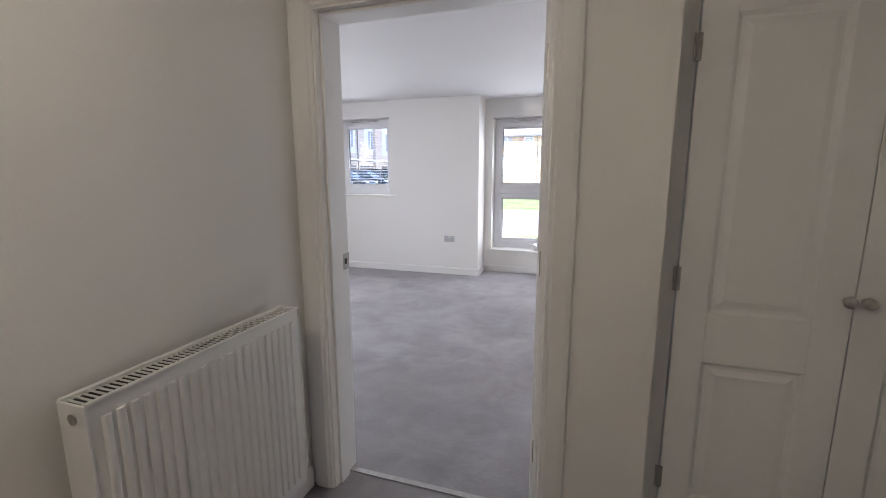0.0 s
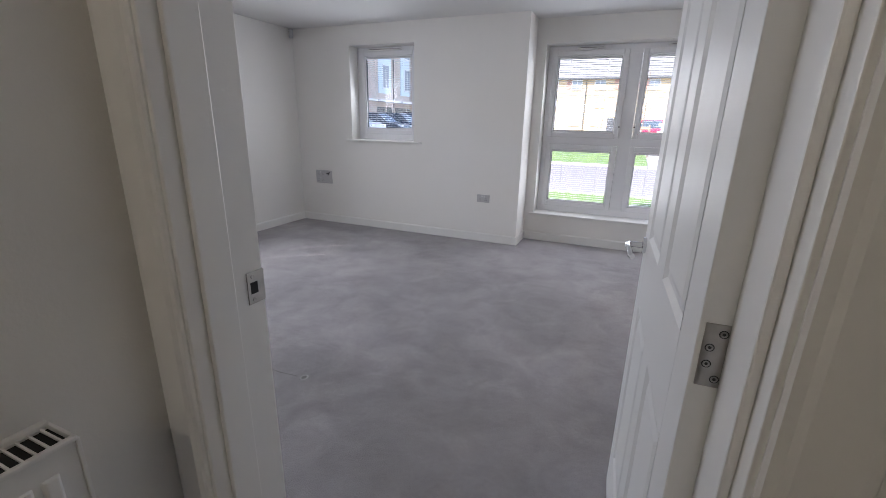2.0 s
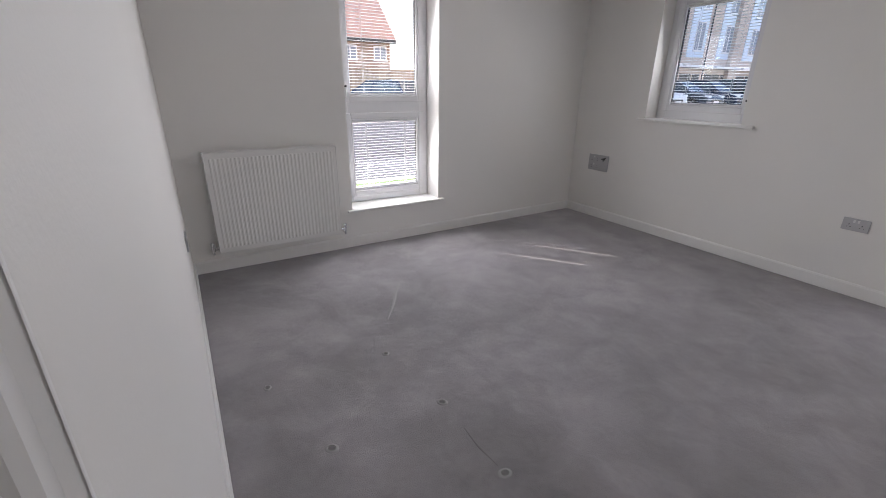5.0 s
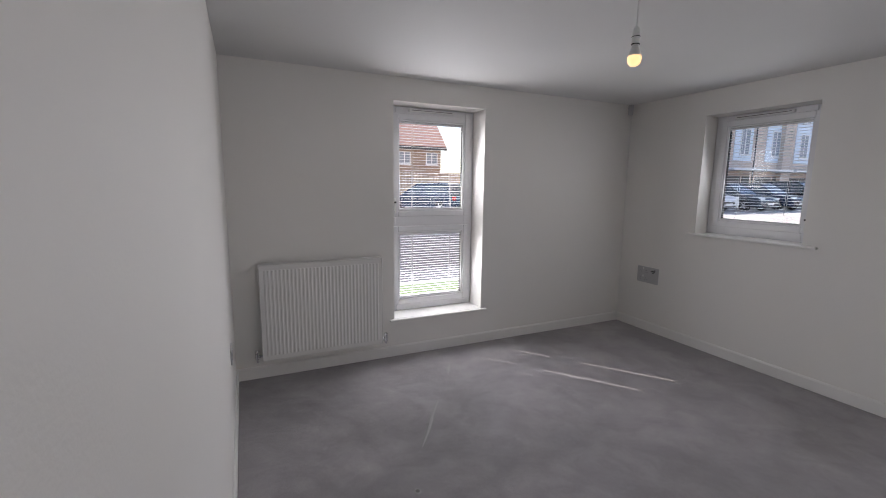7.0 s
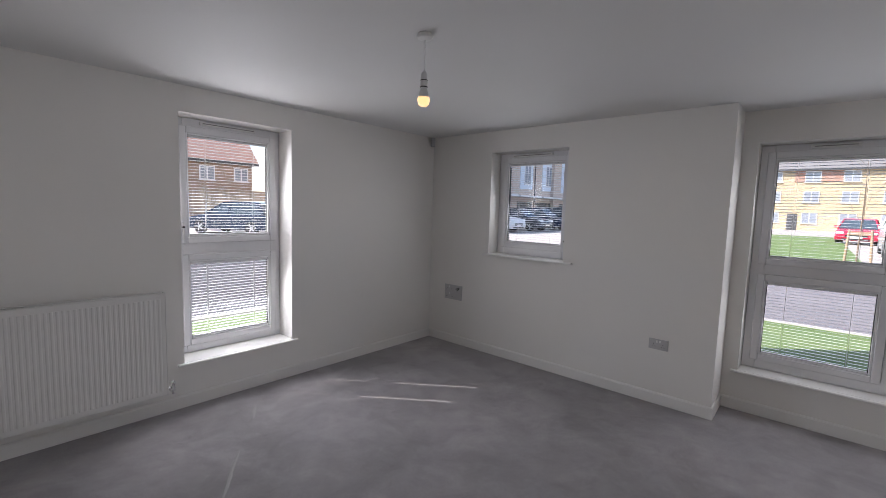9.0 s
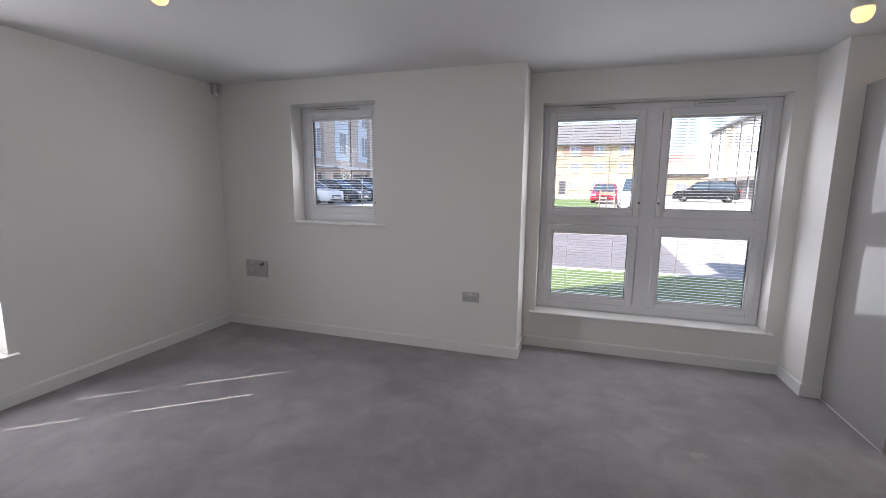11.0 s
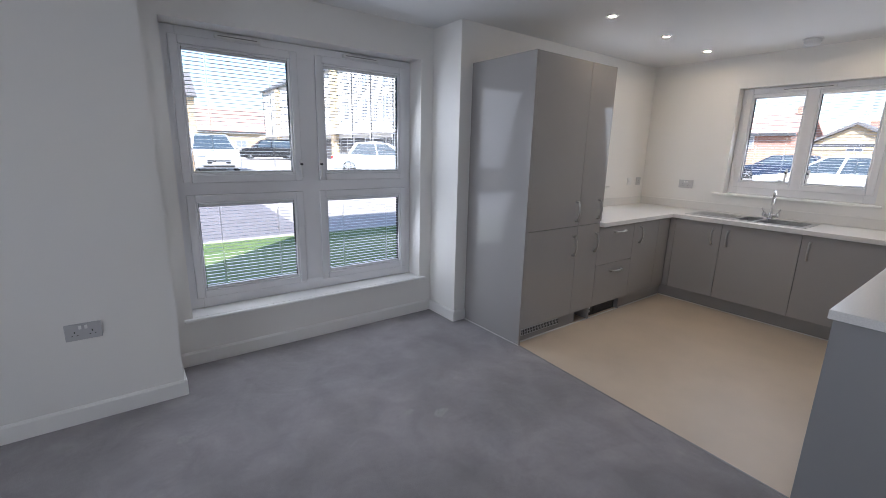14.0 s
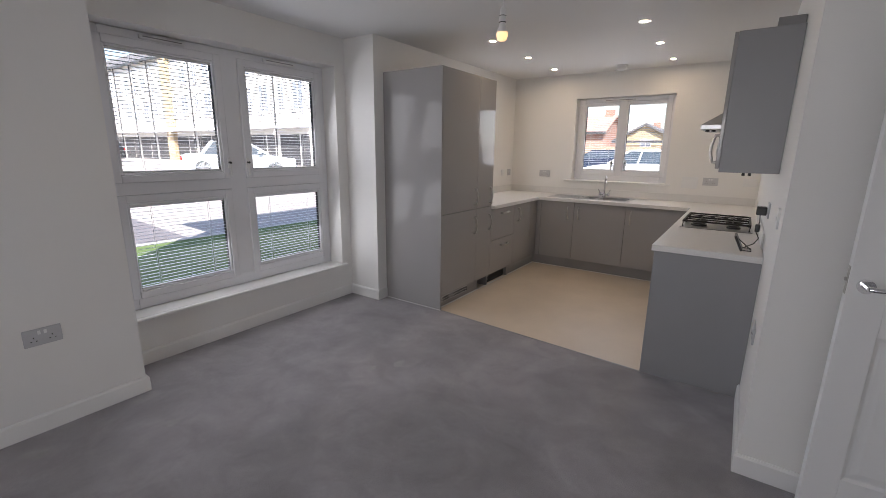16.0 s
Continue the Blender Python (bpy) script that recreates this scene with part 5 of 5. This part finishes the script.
def house(name, base, turn, label, body, roof, width, depth, eave, ridge, openings, mat_wall, mat_roof, gable_front=False, bands=()):
    """Local: front along x 0..width at y 0 facing -y, depth behind. openings: (x, z, w, h, kind)."""
    h = thing(name, base, label, "house", turn=turn)
    part(Mesh().box(0, 0, -0.6, width, depth, eave), "wall", mat_wall, h, True, smooth=False)
    m = Mesh()
    o = 0.35
    if gable_front:
        m.prism([(-o, eave - 0.12), (width / 2, ridge), (width + o, eave - 0.12), (width + o, eave + 0.06), (width / 2, ridge + 0.2), (-o, eave + 0.06)], -o, depth + o, "y")
        part(Mesh().prism([(0, eave), (width, eave), (width / 2, ridge)], 0.0, depth, "y"), "gable", mat_wall, h, True, smooth=False)
    else:
        m.prism([(-o, eave - 0.12), (depth / 2, ridge), (depth + o, eave - 0.12), (depth + o, eave + 0.06), (depth / 2, ridge + 0.2), (-o, eave + 0.06)], -o, width + o, "x")
        part(Mesh().prism([(0, eave), (depth, eave), (depth / 2, ridge)], 0.0, width, "x"), "gable", mat_wall, h, True, smooth=False)
    part(m, "roof", mat_roof, h, True, smooth=False)
    part(Mesh().box(-o, -o - 0.1, eave - 0.22, width + o, -o + 0.02, eave + 0.02, 0.02), "gutter", GARAGE, h, True)
    for x0, z0, x1, z1, mat in bands:
        part(Mesh().box(x0, -0.04, z0, x1, 0.05, z1), "cladding", mat, h, True, smooth=False)
    for x, z, w, hh, kind in openings:
        if kind == "window":
            f = Mesh().box(x, -0.07, z, x + 0.07, 0.03, z + hh).box(x + w - 0.07, -0.07, z, x + w, 0.03, z + hh).box(x + 0.07, -0.07, z, x + w - 0.07, 0.03, z + 0.07).box(x + 0.07, -0.07, z + hh - 0.07, x + w - 0.07, 0.03, z + hh)
            f.box(x + w / 2 - 0.04, -0.065, z + 0.07, x + w / 2 + 0.04, 0.03, z + hh - 0.07).box(x - 0.05, -0.12, z - 0.06, x + w + 0.05, 0.03, z - 0.001)
            win = part(f, "window", UPVC, h, True, "white framed window", smooth=False)
            part(Mesh().box(x + 0.05, -0.045, z + 0.05, x + w - 0.05, 0.0, z + hh - 0.05), "pane", WGLASS, win, True, smooth=False)
        elif kind == "garage":
            d = part(Mesh().box(x, -0.03, z, x + w, 0.04, z + hh), "garage_door", GARAGE, h, True, "dark grey garage door", smooth=False)
            r = Mesh()
            for i in range(1, 6):
                r.box(x + 0.05, -0.06, z + hh * i / 6 - 0.02, x + w - 0.05, -0.02, z + hh * i / 6 + 0.02)
            part(r, "rib", GARAGE, d, True, smooth=False)
        elif kind == "door":
            part(Mesh().box(x, -0.05, z, x + w, 0.04, z + hh, 0.01), "door", GARAGE, h, True, "dark front door")
        elif kind == "canopy":
            part(Mesh().box(x, -1.0, z, x + w, 0.02, z + 0.16, 0.02), "canopy", UPVC, h, True, "flat white porch canopy")
        elif kind == "pier":
            part(Mesh().box(x, -0.35, -0.6, x + w, 0.03, z + hh), "pier", YBRICK if mat_wall is RENDER else BEIGE, h, True, "brick pier between the houses", smooth=False)
        elif kind == "pipe":
            part(Mesh().cyl((x, -0.08, 0), (x, -0.08, eave - 0.1), 0.05, n=8), "downpipe", GARAGE, h, True)
        elif kind == "chimney":
            part(Mesh().box(x, depth / 2 - w / 2, eave, x + w, depth / 2 + w / 2, z + hh, 0.03), "chimney", RBRICK, h, True)
    return h


def townhouse(base, turn, mat, label, with_clad, pier):
    """A narrow house four metres wide: garage, front door, canopy, two upper storeys."""
    ops = [(0.45, 0, 2.2, 2.15, "garage"), (2.85, 0, 0.9, 2.15, "door"), (0.2, 2.55, 3.6, 1, "canopy"), (0.55, 3.75, 0.7, 1.95, "window"), (2.2, 3.75, 1.15, 1.95, "window"),
           (0.55, 6.55, 0.7, 1.5, "window"), (2.2, 6.55, 1.15, 1.5, "window"), (0.06, 0, 1, 1, "pipe")]
    if with_clad:
        ops = [o for o in ops if o[4] != "window" or o[0] > 1]
    if pier:
        ops.append((3.3, 0, 1.3, 9.0, "pier"))
    bands = [(1.5, 3.3, 3.7, 8.4, CLAD)] if with_clad else ()
    return house("townhouse", base, turn, label, None, None, 4.0, 9.0, 9.3, 12.0, ops, mat, SLATE, bands=bands)


# terrace east of the court faces west, terrace on the other side faces east
for i in range(12):
    townhouse((18.0, 32.0 + 4 * i, 0.3), -90, RENDER, "three-storey white rendered townhouse with a garage", False, i in (5, 10))
for i in range(10):
    townhouse((-20.5, 18.0 + 4 * i, 0.3), 90, BEIGE, "three-storey beige brick townhouse with blue-grey cladding", True, i % 2 == 1)
far_ops = [(x, z, 1.5, 1.35, "window") for z in (0.9, 3.5, 6.0) for x in (1.5, 5.0, 8.3, 12.0, 15.5, 19.0)] + [(7.1, 0, 1, 1, "pipe"), (10.6, 0, 1.0, 2.1, "door")]
house("apartment_block", (-14.0, 72.0, 0.25), 0, "three-storey yellow brick block of flats with white windows", None, None, 22.0, 9.0, 7.6, 11.0, far_ops, YBRICK, SLATE, bands=[(4.2, 6.0, 5.0, 7.4, RBRICK), (11.0, 6.0, 12.0, 7.4, RBRICK), (13.5, 6.0, 15.5, 7.4, RBRICK)])
house("house", (7.5, 86.0, 0.25), 0, "low yellow brick house with a red tiled roof", None, None, 14.0, 8.0, 3.6, 7.2, [(1.5, 0.9, 1.5, 1.2, "window"), (5.0, 0.0, 1.0, 2.1, "door"), (8.0, 0.9, 1.8, 1.2, "window")], YBRICK, RTILE)
house("house", (-32.0, 7.5, 0.0), 90, "brown brick house with a red tiled roof behind a fence", None, None, 9.3, 8.0, 4.45, 8.6, [(5.7, 3.1, 1.0, 0.95, "window"), (8.0, 3.1, 1.0, 0.95, "window"), (1.8, 3.1, 1.0, 0.95, "window")], BRBRICK, RTILE)
house("house", (42.0, 26.0, 0.1), -90, "red brick house with a red tiled roof and a chimney", None, None, 11.0, 7.0, 3.3, 4.9, [(7.2, 2.1, 1.3, 1.0, "window"), (2.0, 2.1, 1.3, 1.0, "window"), (10.2, 4.6, 0.8, 1.0, "chimney")], RBRICK, RTILE)
house("bungalow", (44.0, 14.2, 0.1), -90, "yellow brick bungalow with a gabled tiled roof", None, None, 5.2, 8.0, 2.5, 3.95, [(2.2, 1.9, 1.0, 0.7, "window"), (2.6, 3.9, 0.6, 0.5, "chimney")], YBRICK, SLATE, True)


def fence(base, turn, length, label, high=1.75):
    f = thing("fence", base, label, "fence", turn=turn)
    m = Mesh().box(-0.05, 0, 0, 0.05, 0.04, high)
    data = m.data("board", FENCE, None, False)
    for i in range(int(length / 0.11)):
        b = new("board", data)
        b.parent, b.location = f, (0.06 + 0.11 * i, 0.015 * (i % 2), 0)
    r = Mesh().box(0, 0.055, 0.3, length, 0.10, 0.4).box(0, 0.055, 1.4, length, 0.10, 1.5)
    part(r, "rail", FENCE, f, True)


fence((-28.5, 3.0, ground_z(-28.5, 8) - 0.02), 90, 17.0, "close-boarded brown timber fence before the house", 2.3)
fence((36.0, 30.0, ground_z(36, 15) - 0.02), -90, 24.0, "close-boarded brown timber fence behind the parked cars")


# ---- cars ----
TYRE = material("tyre_rubber", (0.02, 0.02, 0.02), 0.8)
ALLOY = material("alloy_wheel", (0.5, 0.5, 0.52), 0.3, 0.9)
CGLASS = material("car_glass", (0.05, 0.07, 0.09), 0.04)
LAMPC = material("clear_headlamp", (0.7, 0.72, 0.75), 0.1)
LAMPR = material("red_tail_lamp", (0.45, 0.02, 0.02), 0.2)


def car(base, turn, paint, label, length=4.4, width=1.78, height=1.47, boot=False):
    """Local: nose towards +x, standing on z 0."""
    c = thing("car", base, label, "car", "parked cars", turn=turn)
    L, W, Hh = length / 2, width / 2, height
    belt = Hh * 0.62
    m = Mesh()
    low = [(-L, 0.35), (-L + 0.03, 0.62), (-L + 0.10, belt), (L - 1.25, belt - 0.02), (L - 0.35, belt - 0.16), (L - 0.06, belt - 0.30), (L, 0.45), (L - 0.04, 0.22), (-L + 0.06, 0.24)]
    m.prism(low, -W, W, "y", 0.07)
    part(m, "body", paint, c, True)
    rear = -L + (0.75 if boot else 0.12)
    a = [(rear, belt - 0.03), (rear + 0.42, Hh - 0.05), (rear + 0.9, Hh), (L - 2.25, Hh - 0.02), (L - 2.0, Hh - 0.06), (L - 1.15, belt - 0.03)]
    roof = Mesh()
    vs = []
    for side in (-1, 1):
        vs.append([roof.bm.verts.new((x, side * (W - 0.05 - 0.20 * (z - belt + 0.03) / (Hh - belt)), z)) for x, z in a])
    k = len(a)
    roof.bm.faces.new(vs[0]), roof.bm.faces.new(vs[1][::-1])
    for i in range(k):
        roof.bm.faces.new((vs[0][i], vs[1][i], vs[1][(i + 1) % k], vs[0][(i + 1) % k]))
    bmesh.ops.recalc_face_normals(roof.bm, faces=roof.bm.faces[:])
    part(roof, "cabin_glass", CGLASS, c, True, "dark car windows")
    top_ = Mesh()
    xs = [rear + 0.40, rear + 0.9, L - 2.25, L - 1.98]
    zs = [Hh - 0.06, Hh + 0.012, Hh - 0.008, Hh - 0.06]
    rows = [[top_.bm.verts.new((x, s * (W - 0.24), z)) for s in (-1, 1)] for x, z in zip(xs, zs)]
    rows2 = [[top_.bm.verts.new((v.co.x, v.co.y, v.co.z - 0.05)) for v in r] for r in rows]
    for r, q in zip(rows, rows[1:]):
        top_.bm.faces.new((r[0], r[1], q[1], q[0]))
    for s in (0, 1):
        for i in range(3):
            top_.bm.faces.new((rows[i][s], rows[i + 1][s], rows2[i + 1][s], rows2[i][s]))
    for s in (-1, 1):
        def pil(x0, z0, x1, z1, w=0.05):
            y0, y1 = s * (W - 0.045 - 0.20 * (z0 - belt + 0.03) / (Hh - belt)), s * (W - 0.045 - 0.20 * (z1 - belt + 0.03) / (Hh - belt))
            top_.tube([(x0, y0, z0), (x1, y1, z1)], w, 6)
        pil(L - 1.15, belt - 0.03, L - 2.0, Hh - 0.06, 0.035), pil(-0.15, belt - 0.02, -0.28, Hh - 0.02, 0.04), pil(rear + 0.05, belt, rear + 0.42, Hh - 0.06, 0.075)
        pil(rear + 0.40, Hh - 0.05, L - 2.0, Hh - 0.06, 0.03)
    bmesh.ops.recalc_face_normals(top_.bm, faces=top_.bm.faces[:])
    part(top_, "roof", paint, c, True)
    for x in (-L + 0.80, L - 0.88):
        for s in (-1, 1):
            turned = Matrix.Rotation(radians(90), 4, "X")
            w = part(Mesh().lathe([(0.20, -0.10), (0.30, -0.10), (0.325, -0.07), (0.325, 0.07), (0.30, 0.10), (0.20, 0.10)], (x, s * (W - 0.10), 0.325), 24, turned), "wheel", TYRE, c, True)
            rm = Mesh().lathe([(0.21, -0.06), (0.21, 0.06)], (x, s * (W - 0.07), 0.325), 20, turned)
            for i in range(5):
                q = 2 * math.pi * i / 5
                rm.tube([(x, s * (W - 0.0), 0.325), (x + 0.20 * math.cos(q), s * (W - 0.0), 0.325 + 0.20 * math.sin(q))], 0.025, 6)
            part(rm, "rim", ALLOY, w, True)
    li = Mesh()
    for s in (-1, 1):
        li.box(L - 0.32, s * (W - 0.22) - 0.16, belt - 0.33, L - 0.02, s * (W - 0.22) + 0.16, belt - 0.20, 0.03)
    part(li, "headlamp", LAMPC, c, True)
    part(Mesh().box(L - 0.10, -0.45, 0.42, L + 0.012, 0.45, 0.56, 0.02).box(L - 0.06, -0.6, 0.26, L + 0.006, 0.6, 0.34, 0.02), "grille", BLACK, c, True)
    rl = Mesh()
    for s in (-1, 1):
        rl.box(-L - 0.01, s * (W - 0.16) - 0.12, belt - 0.26, -L + 0.25, s * (W - 0.16) + 0.12, belt - 0.06, 0.03)
    part(rl, "tail_lamp", LAMPR, c, True)
    pt = Mesh().box(L - 0.02, -0.26, 0.36, L + 0.018, 0.26, 0.47)
    part(pt, "number_plate", PLASTIC, c, True, "pale blank number plate")
    mi = Mesh()
    for s in (-1, 1):
        mi.box(L - 1.55, s * (W + 0.08) - 0.08, belt + 0.0, L - 1.40, s * (W + 0.08) + 0.08, belt + 0.13, 0.03)
    part(mi, "mirror", paint, c, True)
    return c


def paint(name, c, rough=0.2):
    return material(name, c, rough, 0.0, grain=(1, tuple(v * 0.93 for v in c), 2), coat=0.25)


P_SILVER, P_WHITE, P_BLACK, P_RED, P_NAVY, P_GREY = paint("silver_paint", (0.50, 0.52, 0.54)), paint("white_paint", (0.72, 0.73, 0.74)), paint("black_paint", (0.015, 0.016, 0.02)), paint("red_paint", (0.42, 0.02, 0.05)), paint("navy_paint", (0.02, 0.035, 0.07)), paint("dark_grey_paint", (0.06, 0.07, 0.085))


def park(x, y, turn, p, label, **kw):
    car((x, y, ground_z(x, y)), turn, p, label, **kw)


park(9.2, 21.8, -35, paint("pale_blue_paint", (0.58, 0.64, 0.68)), "pale silver-blue saloon car parked in the court", length=4.5, boot=True)
park(2.55, 26.0, -92, P_SILVER, "silver people carrier parked facing the house", length=4.5, height=1.68)
park(1.55, 37.0, -95, P_RED, "red hatchback parked beyond the silver car", length=4.0)
park(10.2, 45.5, 172, P_BLACK, "black estate off-roader parked across the court", length=5.0, width=1.9, height=1.8)
park(-16.2, 25.0, 0, P_WHITE, "white crossover car parked by the terrace", height=1.62)
park(-16.0, 28.3, 0, P_GREY, "dark grey car parked by the terrace", height=1.55)
park(-16.2, 31.8, 0, P_NAVY, "dark blue car parked by the terrace", height=1.6)
park(-16.0, 35.5, 0, P_BLACK, "black estate off-roader parked by the terrace", height=1.75)
park(-20.8, 11.0, -152, P_NAVY, "dark blue hatchback parked west of the house", height=1.5)
park(-21.5, 15.6, -152, P_BLACK, "black car parked west of the house", height=1.5)
park(18.5, 7.2, 92, P_WHITE, "white hatchback parked below the kitchen window", height=1.5)
park(31.0, 12.4, 95, P_NAVY, "dark blue car parked behind the white one", height=1.5)

# staked young tree at the edge of the far lawn
tree = thing("sapling", (0.65, 18.6, ground_z(0.65, 18.6)), "young bare tree tied to two timber stakes", "tree")
BARK = material("bark", (0.16, 0.12, 0.09), 0.9, grain=(30, (0.22, 0.17, 0.13), 2))
tb = Mesh().cyl((0, 0, 0), (0.03, 0, 1.9), 0.022, 0.014, 8).cyl((0.03, 0, 1.88), (0.01, 0.03, 3.0), 0.014, 0.004, 6)
rnd = random.Random(5)
for i in range(16):
    z = 1.3 + i * 0.1
    q = rnd.uniform(0, 6.28)
    tb.tube([(0.02, 0, z), (0.02 + 0.25 * math.cos(q), 0.25 * math.sin(q), z + 0.25), (0.02 + 0.4 * math.cos(q), 0.4 * math.sin(q), z + 0.55)], 0.004, 5)
part(tb, "trunk", BARK, tree, True)
part(Mesh().cyl((-0.25, 0, 0), (-0.2, 0, 1.1), 0.03, n=8).cyl((0.3, 0, 0), (0.25, 0, 1.1), 0.03, n=8).box(-0.22, -0.02, 0.95, 0.27, 0.02, 1.05), "stake", FENCE, tree, True)
